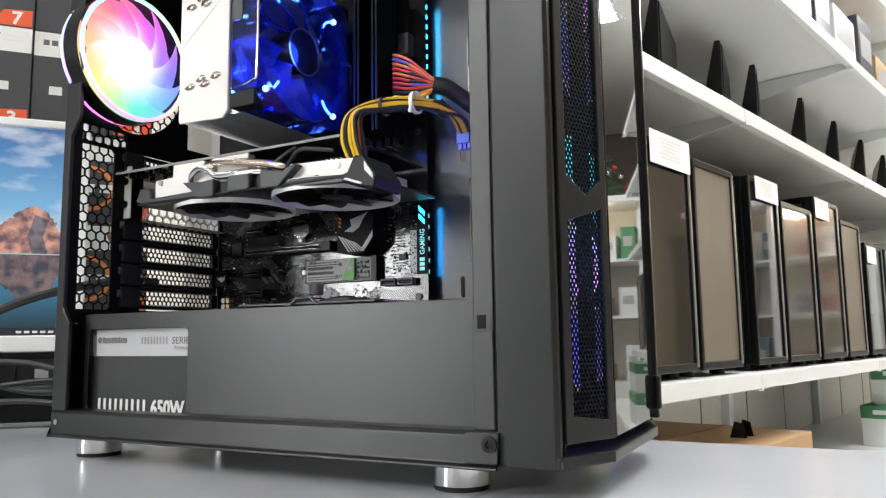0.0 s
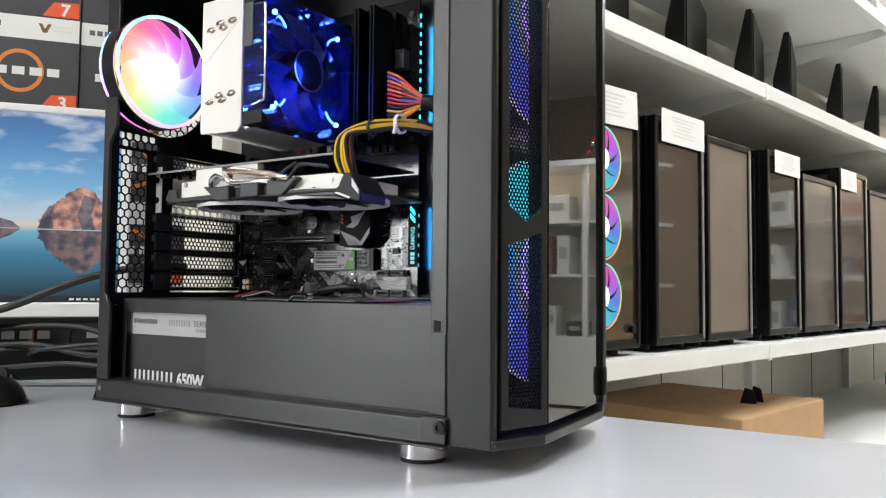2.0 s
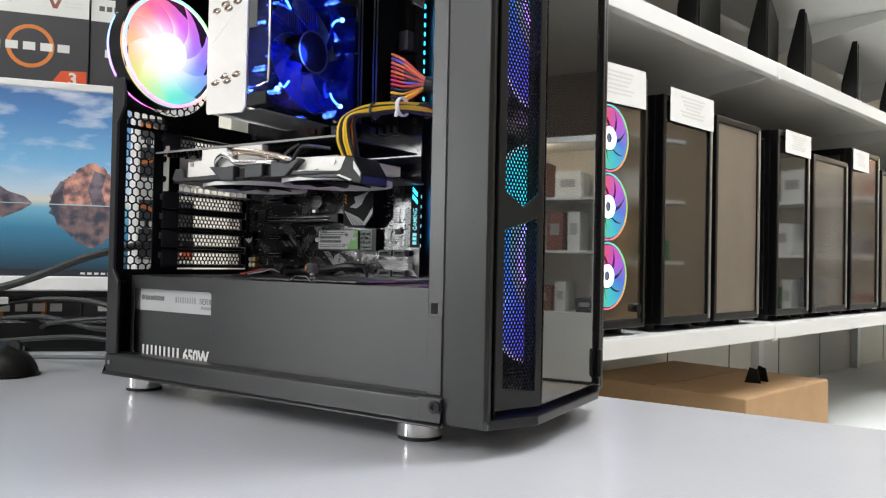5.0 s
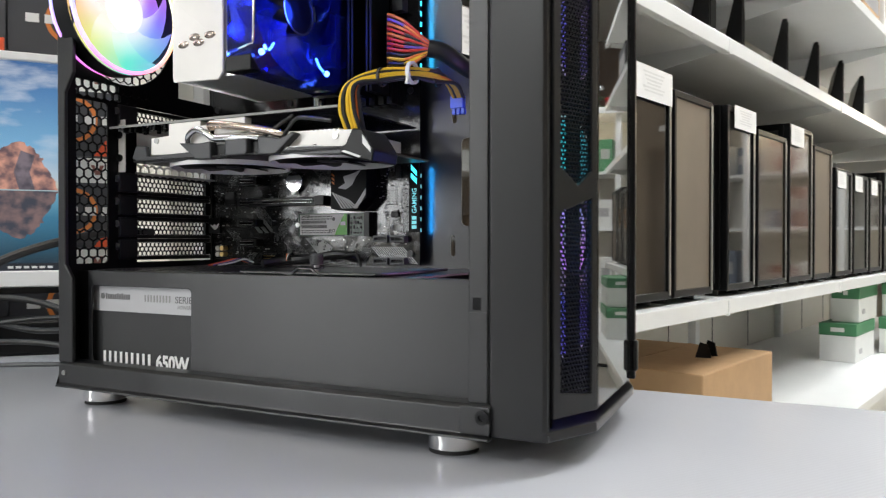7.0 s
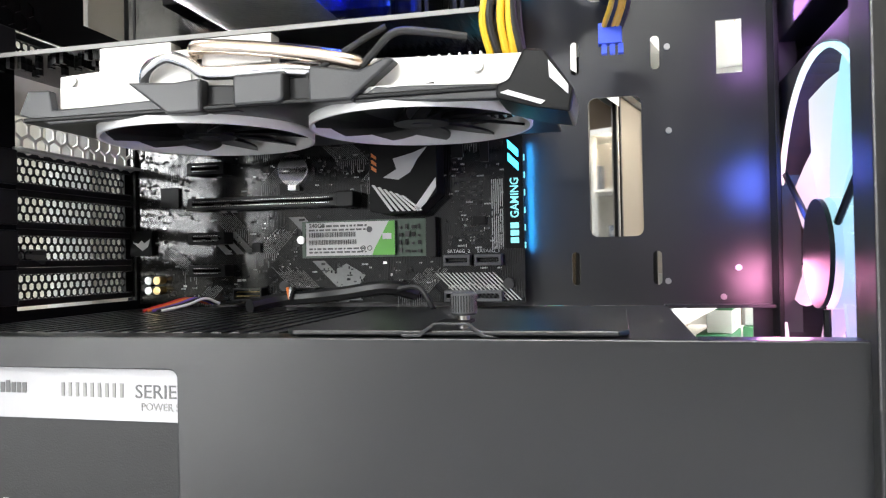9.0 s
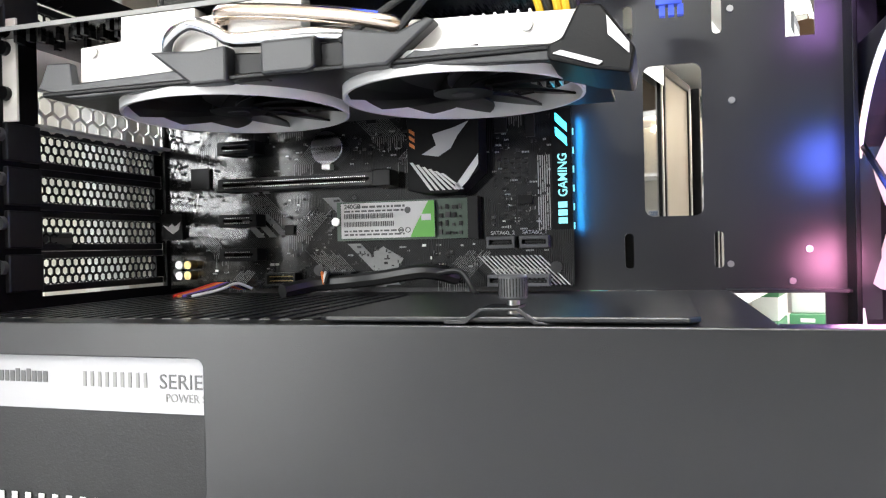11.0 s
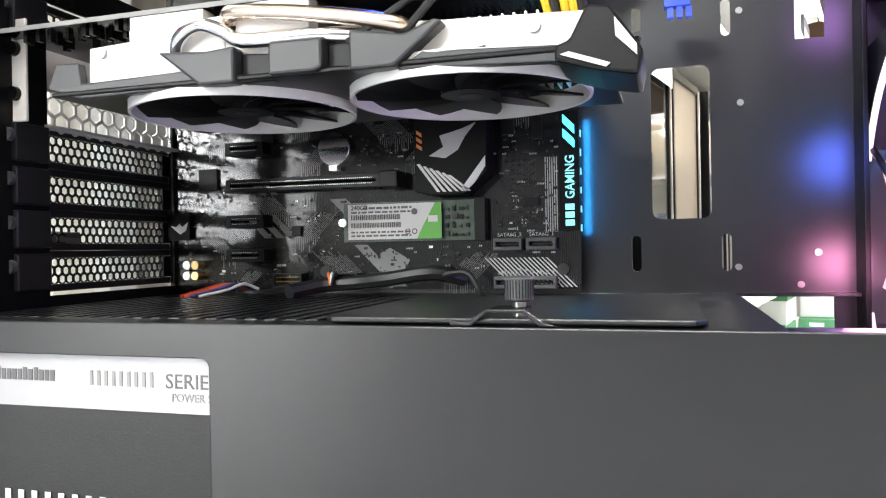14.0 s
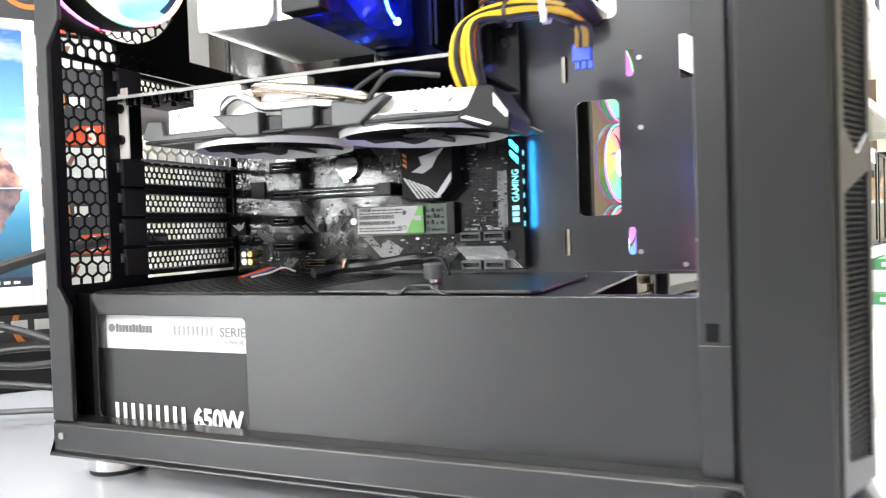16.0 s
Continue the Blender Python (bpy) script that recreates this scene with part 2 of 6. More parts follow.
black_wire = mat("black_wire", (0.015, 0.015, 0.015), 0.45, 0.0, 0.1, 200)
orange_wire = mat("orange_wire", (0.75, 0.20, 0.04), 0.4, 0.0, 0.06, 200)
red_wire = mat("red_wire", (0.62, 0.04, 0.03), 0.4, 0.0, 0.06, 200)
violet_wire = mat("violet_wire", (0.16, 0.09, 0.42), 0.4, 0.0, 0.06, 200)
blue_plug = mat("blue_plug", (0.04, 0.10, 0.62), 0.35, 0.0, 0.06, 200)
tie_white = mat("white_nylon", (0.80, 0.80, 0.78), 0.4, 0.0, 0.03, 200)
leaf_green = mat("fir_green", (0.05, 0.15, 0.06), 0.6, 0.0, 0.3, 30)
red_ball = mat("red_bauble", (0.6, 0.03, 0.03), 0.15, 0.3, 0.05, 60)
silver_ball = mat("silver_bauble", (0.8, 0.8, 0.82), 0.12, 1.0, 0.05, 60)
green_card = mat("green_card", (0.06, 0.22, 0.10), 0.5, 0.0, 0.06, 30)
white_card = mat("white_card", (0.74, 0.75, 0.73), 0.55, 0.0, 0.05, 30)
blue_card = mat("blue_card", (0.13, 0.16, 0.22), 0.5, 0.0, 0.06, 30)
red_card = mat("red_card", (0.24, 0.09, 0.07), 0.5, 0.0, 0.06, 30)
monitor_white = mat("white_monitor_plastic", (0.80, 0.80, 0.80), 0.35, 0.0, 0.03, 60)
# clear fan plastic: the glow of the blue LEDs is put into the tint
blue_lit_blade = clear("clear_blue_lit_plastic", (0.10, 0.18, 1.0), 0.06, 0.20)
clear_frame = clear("clear_smoky_blue_lit_frame", (0.16, 0.22, 0.80), 0.08, 0.06)
mid_glass = clear("smoked_front_glass", (0.20, 0.20, 0.20), 0.02, 0.10, 1.8)
led_teal = mat("teal_led", (0.1, 0.4, 0.4), 0.4, var=0, emit=(0.22, 0.72, 0.80), power=0.85)
led_cyan = mat("cyan_led", (0.1, 0.4, 0.4), 0.4, var=0, emit=(0.03, 0.60, 0.90), power=3.0)
led_blue = mat("blue_led", (0.1, 0.2, 0.6), 0.4, var=0, emit=(0.04, 0.16, 1.0), power=9.0)
led_core = mat("blue_led_core", (0.3, 0.4, 0.8), 0.4, var=0, emit=(0.25, 0.55, 1.0), power=25.0)

R7 = [(0.0, (0.05, 0.75, 0.9)), (0.16, (0.10, 0.25, 1.0)), (0.32, (0.75, 0.10, 0.9)), (0.48, (1.0, 0.10, 0.25)), (0.62, (1.0, 0.45, 0.08)), (0.78, (0.25, 0.9, 0.15)), (1.0, (0.05, 0.75, 0.9))]
RR = [(0.0, (1.0, 0.55, 0.20)), (0.14, (0.75, 0.9, 0.2)), (0.28, (0.05, 0.85, 0.65)), (0.5, (0.22, 0.18, 1.0)), (0.66, (0.75, 0.12, 0.8)), (0.80, (1.0, 0.15, 0.30)), (1.0, (1.0, 0.55, 0.20))]
rb_rear = rainbow("rear_fan_glow", RR, 1.05, 0, base=(0.12, 0.12, 0.13), core=0.047)
rb_ring = rainbow("ring_glow", R7, 1.8, 60)
RF = [(0.0, (0.35, 0.62, 1.0)), (0.25, (0.60, 0.48, 0.95)), (0.45, (0.95, 0.55, 0.72)), (0.60, (0.95, 0.66, 0.55)), (0.78, (0.40, 0.80, 0.85)), (1.0, (0.35, 0.62, 1.0))]
rb_front = rainbow("front_fan_glow", RF, 0.55, 0, base=(0.12, 0.12, 0.13))
# added glow behind the front mesh: bright on one side, dimmed on the other
RG = [(0.0, (0.02, 0.25, 1.0)), (0.22, (0.10, 0.06, 0.7)), (0.36, (0.05, 0.03, 0.14)), (0.60, (0.05, 0.03, 0.14)), (0.74, (0.02, 0.65, 0.75)), (0.84, (0.02, 0.75, 0.9)), (1.0, (0.02, 0.25, 1.0))]
rb_meshglow = rainbow("front_mesh_glow", RG, 1.5, 0, base=(0.05, 0.05, 0.06))
RH = [(0.0, (0.45, 0.20, 1.0)), (0.4, (0.75, 0.25, 0.95)), (0.7, (0.25, 0.45, 1.0)), (1.0, (0.45, 0.20, 1.0))]
rb_hub = rainbow("hub_ring_glow", RH, 2.4, 0, base=(0.2, 0.2, 0.22))
rb_frontring = rainbow("front_ring_glow", RF, 0.9, 0, base=(0.2, 0.2, 0.22))
rb_shelf = rainbow("shelf_fan_glow", R7, 0.75, 250, base=(0.02, 0.02, 0.02))
rb_shelfring = rainbow("shelf_ring_glow", R7, 1.0, 80, base=(0.1, 0.1, 0.1))
rb_shelfcore = rainbow("shelf_core_glow", R7, 1.6, 200, core=0.026)


def table_surface():
    m = mat("pale_grey_laminate", (0.52, 0.53, 0.57), 0.25, 0.0, 0.012, 60)
    n, l = m.node_tree.nodes, m.node_tree.links
    b = n["Principled BSDF"]
    tc = n.new("ShaderNodeTexCoord")
    mp = n.new("ShaderNodeMapping")
    mp.inputs["Rotation"].default_value = (0, 0, radians(35))
    w = n.new("ShaderNodeTexWave")
    w.inputs["Scale"].default_value = 92
    w.inputs["Distortion"].default_value = 0.0
    l.new(tc.outputs["Object"], mp.inputs[0])
    l.new(mp.outputs[0], w.inputs[0])
    old = b.inputs["Base Color"].links[0].from_socket
    line = n.new("ShaderNodeMapRange")
    line.inputs[3].default_value, line.inputs[4].default_value = 0.94, 1.0
    l.new(w.outputs[1], line.inputs[0])
    mul = n.new("ShaderNodeMix")
    mul.data_type, mul.blend_type = "RGBA", "MULTIPLY"
    mul.inputs[0].default_value = 1
    l.new(old, mul.inputs[6])
    l.new(line.outputs[0], mul.inputs[7])
    l.new(mul.outputs[2], b.inputs["Base Color"])
    return m


table_top_mat = table_surface()

# ---- mesh helpers ----
ORIGIN = {}


def thing(name, at, label, category, group="", kind="", turn=0.0):
    ob = new(name)
    ob.empty_display_size = 0.02
    ob.matrix_basis = pose(*at, 0, 0, turn)
    ORIGIN[ob.name] = pose(*at, 0, 0, turn).inverted()
    return tagged(ob, label, category, group, kind)


def part(name, bm, material, parent=None, label="", smooth=False, bevel=0.0, segs=2, local=False):
    """One mesh object under a thing or a part; the bmesh is in world metres unless local."""
    me = bpy.data.meshes.new(name)
    if parent is not None and not local:
        bmesh.ops.transform(bm, matrix=ORIGIN[parent.name], verts=bm.verts)
    bmesh.ops.recalc_face_normals(bm, faces=bm.faces)
    bm.to_mesh(me)
    bm.free()
    return part_of(name, me, material, parent, label, smooth, bevel, segs)


def part_of(name, me, material, parent=None, label="", smooth=False, bevel=0.0, segs=2):
    me.materials.append(material)
    ob = new(name, me)
    if parent is not None:
        ob.parent = parent
        ORIGIN[ob.name] = ORIGIN[parent.name]
    if label:
        ob["label"] = label
    if smooth:
        me.polygons.foreach_set("use_smooth", [True] * len(me.polygons))
        me.set_sharp_from_angle(angle=radians(38))
    if bevel > 0:
        bv = ob.modifiers.new("bevel", "BEVEL")
        bv.width, bv.segments, bv.limit_method, bv.angle_limit = bevel, segs, "ANGLE", radians(40)
        bv.harden_normals = False
    return ob


def box(*b, bm=None, m=None):
    """Adds a box x0, x1, y0, y1, z0, z1."""
    bm = bm or bmesh.new()
    x0, x1, y0, y1, z0, z1 = b
    v = [bm.verts.new((x, y, z)) for x in (x0, x1) for y in (y0, y1) for z in (z0, z1)]
    for f in ((0, 1, 3, 2), (4, 6, 7, 5), (0, 4, 5, 1), (2, 3, 7, 6), (0, 2, 6, 4), (1, 5, 7, 3)):
        bm.faces.new([v[i] for i in f])
    if m is not None:
        bmesh.ops.transform(bm, matrix=m, verts=v)
    return bm


def cyl(c, r, h, axis="z", seg=24, bm=None, r2=None):
    """A cylinder that starts at c and goes h along the axis."""
    bm = bm or bmesh.new()
    turn = {"z": Matrix(), "x": Matrix.Rotation(radians(90), 4, "Y"), "y": Matrix.Rotation(radians(-90), 4, "X")}[axis]
    bmesh.ops.create_cone(bm, cap_ends=True, segments=seg, radius1=r, radius2=r if r2 is None else r2, depth=abs(h), matrix=Matrix.Translation(c) @ turn @ Matrix.Translation((0, 0, h / 2)))
    return bm


def prism(poly, d0, d1, plane="xz", bm=None):
    """A polygon in a plane drawn out along the third axis from d0 to d1."""
    bm = bm or bmesh.new()

    def p3(a, b, d):
        return {"xz": (a, d, b), "xy": (a, b, d), "yz": (d, a, b)}[plane]
    lo = [bm.verts.new(p3(a, b, d0)) for a, b in poly]
    hi = [bm.verts.new(p3(a, b, d1)) for a, b in poly]
    bm.faces.new(lo)
    bm.faces.new(hi[::-1])
    for i in range(len(poly)):
        j = (i + 1) % len(poly)
        bm.faces.new((lo[i], hi[i], hi[j], lo[j]))
    return bm


def round_rect(a0, a1, b0, b1, r, seg=5):
    out = []
    for ca, cb, s in ((a1 - r, b1 - r, 0), (a0 + r, b1 - r, 90), (a0 + r, b0 + r, 180), (a1 - r, b0 + r, 270)):
        for i in range(seg + 1):
            t = radians(s + 90 * i / seg)
            out.append((ca + r * math.cos(t), cb + r * math.sin(t)))
    return out


def plate_with_holes(a0, a1, b0, b1, holes, d0, d1, plane="xz"):
    """A sheet with holes (lists of points) that go right through it."""
    bm = bmesh.new()

    def p3(a, b, d):
        return {"xz": (a, d, b), "xy": (a, b, d), "yz": (d, a, b)}[plane]
    loops = [[(a0, b0), (a1, b0), (a1, b1), (a0, b1)]] + holes
    edges, rims = [], []
    for lp in loops:
        vs = [bm.verts.new(p3(a, b, d0)) for a, b in lp]
        rims.append(vs)
        for i in range(len(vs)):
            edges.append(bm.edges.new((vs[i], vs[(i + 1) % len(vs)])))
    bmesh.ops.triangle_fill(bm, edges=edges, use_beauty=True)
    geom = bmesh.ops.extrude_face_region(bm, geom=list(bm.faces))
    mv = Vector(p3(0, 0, d1)) - Vector(p3(0, 0, d0))
    bmesh.ops.translate(bm, vec=mv, verts=[g for g in geom["geom"] if isinstance(g, bmesh.types.BMVert)])
    return bm


def hex_sheet(inside, a0, a1, b0, b1, pitch, hole, d0, d1, plane="yz", pointy=True):
    """A sheet of hexagon cells, each with a hexagon hole, where inside(a, b) holds."""
    vs, fs = [], []

    def p3(a, b, d):
        return {"xz": (a, d, b), "xy": (a, b, d), "yz": (d, a, b)}[plane]
    R, r = pitch / math.sqrt(3), hole / math.sqrt(3)
    row, b = 0, b0 + pitch / 2
    step = pitch * math.sqrt(3) / 2
    while b < b1:
        a = a0 + pitch / 2 + (pitch / 2 if row % 2 else 0)
        while a < a1:
            if inside(a, b):
                k = len(vs)
                for rad in (R, r):
                    for d in (d0, d1):
                        for i in range(6):
                            t = radians(60 * i + 30)
                            vs.append(p3(a + rad * math.cos(t), b + rad * math.sin(t), d))
                for i in range(6):
                    j = (i + 1) % 6
                    fs.append((k + i, k + j, k + 12 + j, k + 12 + i))
                    fs.append((k + 6 + i, k + 18 + i, k + 18 + j, k + 6 + j))
                    fs.append((k + 12 + i, k + 12 + j, k + 18 + j, k + 18 + i))
            a += pitch
        b += step
        row += 1
    me = bpy.data.meshes.new("sheet")
    me.from_pydata(vs, [], fs)
    bm = bmesh.new()
    bm.from_mesh(me)
    bmesh.ops.remove_doubles(bm, verts=bm.verts, dist=1e-5)
    bpy.data.meshes.remove(me)
    return bm


def smooth_line(pts, n=8):
    """Points of a smooth line through the given ones."""
    p = [Vector(q) for q in pts]
    p = [2 * p[0] - p[1]] + p + [2 * p[-1] - p[-2]]
    out = []
    for i in range(1, len(p) - 2):
        for k in range(n):
            t = k / n
            a, b, c, d = p[i - 1], p[i], p[i + 1], p[i + 2]
            out.append(0.5 * (2 * b + (c - a) * t + (2 * a - 5 * b + 4 * c - d) * t * t + (3 * b - a - 3 * c + d) * t ** 3))
    return out + [p[-2]]


def tube(pts, r, seg=8, n=8, bm=None):
    bm = bm or bmesh.new()
    line = smooth_line(pts, n)
    rings, side = [], None
    for i, q in enumerate(line):
        d = (line[min(i + 1, len(line) - 1)] - line[max(i - 1, 0)]).normalized()
        if side is None:
            side = d.orthogonal().normalized()
        side = (side - d * side.dot(d)).normalized()
        up = d.cross(side)
        rings.append([bm.verts.new(q + r * (math.cos(2 * math.pi * k / seg) * side + math.sin(2 * math.pi * k / seg) * up)) for k in range(seg)])
    for a, b in zip(rings, rings[1:]):
        for k in range(seg):
            bm.faces.new((a[k], a[(k + 1) % seg], b[(k + 1) % seg], b[k]))
    bm.faces.new(rings[0][::-1])
    bm.faces.new(rings[-1])
    return bm


def ring(c, r_in, r_out, d0, d1, axis="x", seg=64, bm=None):
    """A flat ring round an axis from d0 to d1 along it."""
    bm = bm or bmesh.new()

    def p3(u, v, d):
        return {"x": (c[0] + d, c[1] + u, c[2] + v), "z": (c[0] + u, c[1] + v, c[2] + d), "y": (c[0] + u, c[1] + d, c[2] + v)}[axis]
    loops = []
    for r, d in ((r_out, d0), (r_out, d1), (r_in, d1), (r_in, d0)):
        loops.append([bm.verts.new(p3(r * math.cos(2 * math.pi * k / seg), r * math.sin(2 * math.pi * k / seg), d)) for k in range(seg)])
    for q in range(4):
        a, b = loops[q], loops[(q + 1) % 4]
        for k in range(seg):
            bm.faces.new((a[k], a[(k + 1) % seg], b[(k + 1) % seg], b[k]))
    return bm


def blade(c, r0, r1, a0, sweep, d0, d1, axis="x", wide=0.9, thick=0.0012):
    """One curved, twisted fan blade."""
    bm = bmesh.new()
    nr, na = 5, 4

    def p3(u, v, d):
        return {"x": (c[0] + d, c[1] + u, c[2] + v), "z": (c[0] + u, c[1] + v, c[2] + d), "y": (c[0] + u, c[1] + d, c[2] + v)}[axis]
    grids = []
    for off in (0, thick):
        g = []
        for i in range(nr + 1):
            f = i / nr
            r = r0 + (r1 - r0) * f
            row = []
            for k in range(na + 1):
                s = k / na
                t = a0 + sweep * f + wide * (0.75 + 0.35 * f) * s
                row.append(bm.verts.new(p3(r * math.cos(t), r * math.sin(t), d0 + (d1 - d0) * s + off)))
            g.append(row)
        grids.append(g)
    for g in grids:
        for i in range(nr):
            for k in range(na):
                bm.faces.new((g[i][k], g[i + 1][k], g[i + 1][k + 1], g[i][k + 1]))
    A, B = grids
    for i in range(nr):
        for k in (0, na):
            bm.faces.new((A[i][k], A[i + 1][k], B[i + 1][k], B[i][k]))
    for k in range(na):
        for i in (0, nr):
            bm.faces.new((A[i][k], A[i][k + 1], B[i][k + 1], B[i][k]))
    return bm


def text_part(name, words, size, m, material, parent, label="", bold=0.0, wide=1.0, align="LEFT"):
    """Flat lettering in the built-in font, in the plane of the pose m (its x along the line)."""
    cu = bpy.data.curves.new(name, "FONT")
    cu.body, cu.size, cu.extrude, cu.offset, cu.align_x = words, size, 0.0001, bold, align
    cu.resolution_u = 3
    tmp = new("lettering", cu)
    me = bpy.data.meshes.new_from_object(tmp.evaluated_get(bpy.context.evaluated_depsgraph_get()))
    bpy.data.objects.remove(tmp)
    bpy.data.curves.remove(cu)
    me.transform(m @ Matrix.Diagonal((wide, 1, 1, 1)))
    me.transform(ORIGIN[parent.name])
    me.materials.clear()
    return part_of(name, me, material, parent, label)


FACE_Y = Matrix.Rotation(radians(90), 4, "X")      # lettering that faces -y


def screw(c, r, axis, sign, parent, material=None):
    bm = cyl(c, r, 0.0022 * sign, axis, 14)
    o = part("screw", bm, material or black_plastic, parent, smooth=True)
    return o

# ---- the room ----
SH = radians(14)
SU, SN = Vector((math.sin(SH), math.cos(SH), 0)), Vector((math.cos(SH), -math.sin(SH), 0))
SHELF = Matrix(((SN.x, SU.x, 0, 0.48), (SN.y, SU.y, 0, 1.41), (0, 0, 1, 0), (0, 0, 0, 1)))   # x out of the shelf, y along it


def structure(name, bm, material, label, category, bevel=0.0):
    return tagged(part(name, bm, material, bevel=bevel), label, category, kind="structure")


structure("ground_slab", box(-3.2, 4.2, -6.4, 7.4, FLOOR - 0.14, FLOOR - 0.04), wall_paint, "grey concrete slab under the shop floor tiles", "floor")
structure("ceiling", box(-3.2, 4.2, -6.4, 7.4, CEIL, CEIL + 0.12), ceil_paint, "plain white painted shop ceiling", "ceiling")
structure("wall_east", box(3.6, 3.75, -6.3, 7.3, FLOOR - 0.04, CEIL), wall_tan, "tan painted shop wall", "wall")
# unseen; its dark grey is set so that the case reflects less
structure("wall_south", box(-3.0, 3.6, -6.3, -6.15, FLOOR - 0.04, CEIL), wall_grey, "unseen shop wall, dark grey to keep reflections low", "wall")
structure("wall_west_1", plate_with_holes(-6.3, -3.85, FLOOR - 0.04, CEIL, [[(-5.42, 0.22), (-4.00, 0.22), (-4.00, 1.38), (-5.42, 1.38)]], -3.15, -3.0, "yz"), wall_paint, "off-white painted shop wall with a wide window", "wall")
win_1 = thing("window_1", (-3.07, -4.71, 0.22), "wide white-framed shop window full of daylight", "window", kind="structure")
part("window_frame", plate_with_holes(-5.42, -4.00, 0.22, 1.38, [[(-5.37, 0.27), (-4.05, 0.27), (-4.05, 1.33), (-5.37, 1.33)]], -3.13, -3.09, "yz"), monitor_white, win_1, bevel=0.003)
part("window_sill", box(-3.09, -2.96, -5.46, -3.96, 0.195, 0.2195), monitor_white, win_1, bevel=0.003)
structure("backdrop", box(-5.2, -5.1, -9.0, -1.5, FLOOR - 0.04, CEIL), day_glow, "bright plain daylight outside the window", "backdrop")
# unseen dark length beside the window, added to bound the bright reflection
structure("wall_west_2", box(-3.15, -3.0, -3.85, 0.2, FLOOR - 0.04, CEIL), wall_grey, "unseen length of wall, dark grey to keep reflections low", "wall")
structure("wall_west_3", box(-3.15, -3.0, 0.2, 7.3, FLOOR - 0.04, CEIL), wall_paint, "off-white painted shop wall", "wall")
structure("wall_north", box(-3.0, 3.6, 7.15, 7.3, FLOOR - 0.04, CEIL), wall_brown, "brown painted wall at the end of the shop", "wall")
bm = box(-0.60, -0.52, -1.06, 5.2, FLOOR - 0.04, CEIL - 0.002)
bmesh.ops.transform(bm, matrix=SHELF, verts=bm.verts)
structure("wall_behind_shelf", bm, wall_paint, "off-white panelled wall behind the shelving", "wall")
# upright joints of the wall panels
bm = bmesh.new()
for k in range(-2, 9):
    box(-0.521, -0.5185, 0.42 * k, 0.42 * k + 0.005, FLOOR, 0.0, bm=bm, m=SHELF)
structure("trim", bm, grey_plastic, "thin dark joints between white wall panels", "trim")
floor_ob = structure("floor", box(-3.0, 3.6, -6.15, 7.15, FLOOR - 0.04, FLOOR - 0.006), grey_plastic, "cream ceramic tiles with thin grey joints", "floor")
lamp = None
for px, py in PANELS:
    if lamp is None:
        lamp = thing("ceiling_light", (px, py, CEIL), "flat square white light panel on the ceiling, out of view", "ceiling light", "ceiling light panels")
        part("frame", plate_with_holes(px - 0.31, px + 0.31, py - 0.31, py + 0.31, [[(px - 0.285, py - 0.285), (px + 0.285, py - 0.285), (px + 0.285, py + 0.285), (px - 0.285, py + 0.285)]], CEIL - 0.03, CEIL, "xy"), ceil_paint, lamp)
        part("diffuser", box(px - 0.285, px + 0.285, py - 0.285, py + 0.285, CEIL - 0.022, CEIL - 0.004), lamp_glow, lamp, "glowing white diffuser")
    else:
        copy_thing(lamp, pose(px, py, CEIL))

# ---- desk ----
desk = thing("desk", (0.2, -0.3, FLOOR), "pale grey laminate counter with a finely lined top", "desk")
part("tabletop", box(-1.1, 1.35, -0.95, 0.285, -0.028, 0.0), table_top_mat, desk, bevel=0.002)
for lx in (-1.0, 0.2, 1.25):
    for ly in (-0.86, 0.20):
        part("leg", box(lx - 0.025, lx + 0.025, ly - 0.025, ly + 0.025, FLOOR, -0.028), shelf_paint, desk, bevel=0.002)

# ---- shelving ----
def on_shelf(bm):
    bmesh.ops.transform(bm, matrix=SHELF, verts=bm.verts)
    return bm


UPRIGHTS = (-1.04, 0.0, 1.04, 2.08, 3.12)
rack = thing("shelving_rack", tuple(SHELF @ Vector((-0.26, 1.0, FLOOR))), "long white enamelled metal shelving along the wall", "shelving", turn=-14)
for z, dep in ((0.008, 0.50), (0.612, 0.48), (1.018, 0.40), (1.42, 0.40)):
    for a, b in zip(UPRIGHTS, UPRIGHTS[1:]):
        bm = on_shelf(prism([(-0.50, z), (0.0, z), (0.0, z - 0.034), (-0.02, z - 0.034), (-0.02, z - 0.031), (-0.004, z - 0.031), (-0.004, z - 0.006), (-0.50, z - 0.006)], a + 0.001, b - 0.001, "xz"))
        part("shelf_board", bm, shelf_paint, rack, bevel=0.0015)
    for a in UPRIGHTS:
        bm = prism([(-0.49, z - 0.10), (-0.49, z - 0.008), (-0.03, z - 0.008), (-0.03, z - 0.03)], a - 0.004, a + 0.004, "xz")
        bmesh.ops.transform(bm, matrix=SHELF, verts=bm.verts)
        part("bracket", bm, shelf_paint, rack)
        part("clip", box(-0.006, 0.002, a - 0.006, a + 0.006, z - 0.038, z - 0.004, m=SHELF), shelf_paint, rack)
for a in UPRIGHTS:
    part("upright", box(-0.52, -0.49, a - 0.02, a + 0.02, FLOOR, 1.9, m=SHELF), shelf_paint, rack, bevel=0.002)
plinth = thing("bench", tuple(SHELF @ Vector((-0.2, 1.2, FLOOR))), "low white bench under the shelving", "bench", turn=-14)
part("top", box(-0.52, 0.148, -1.0, 3.5, -0.345, -0.32, m=SHELF), shelf_paint, plinth, bevel=0.002)
part("front_panel", box(-0.07, -0.05, -1.0, 3.5, FLOOR, -0.345, m=SHELF), shelf_paint, plinth)

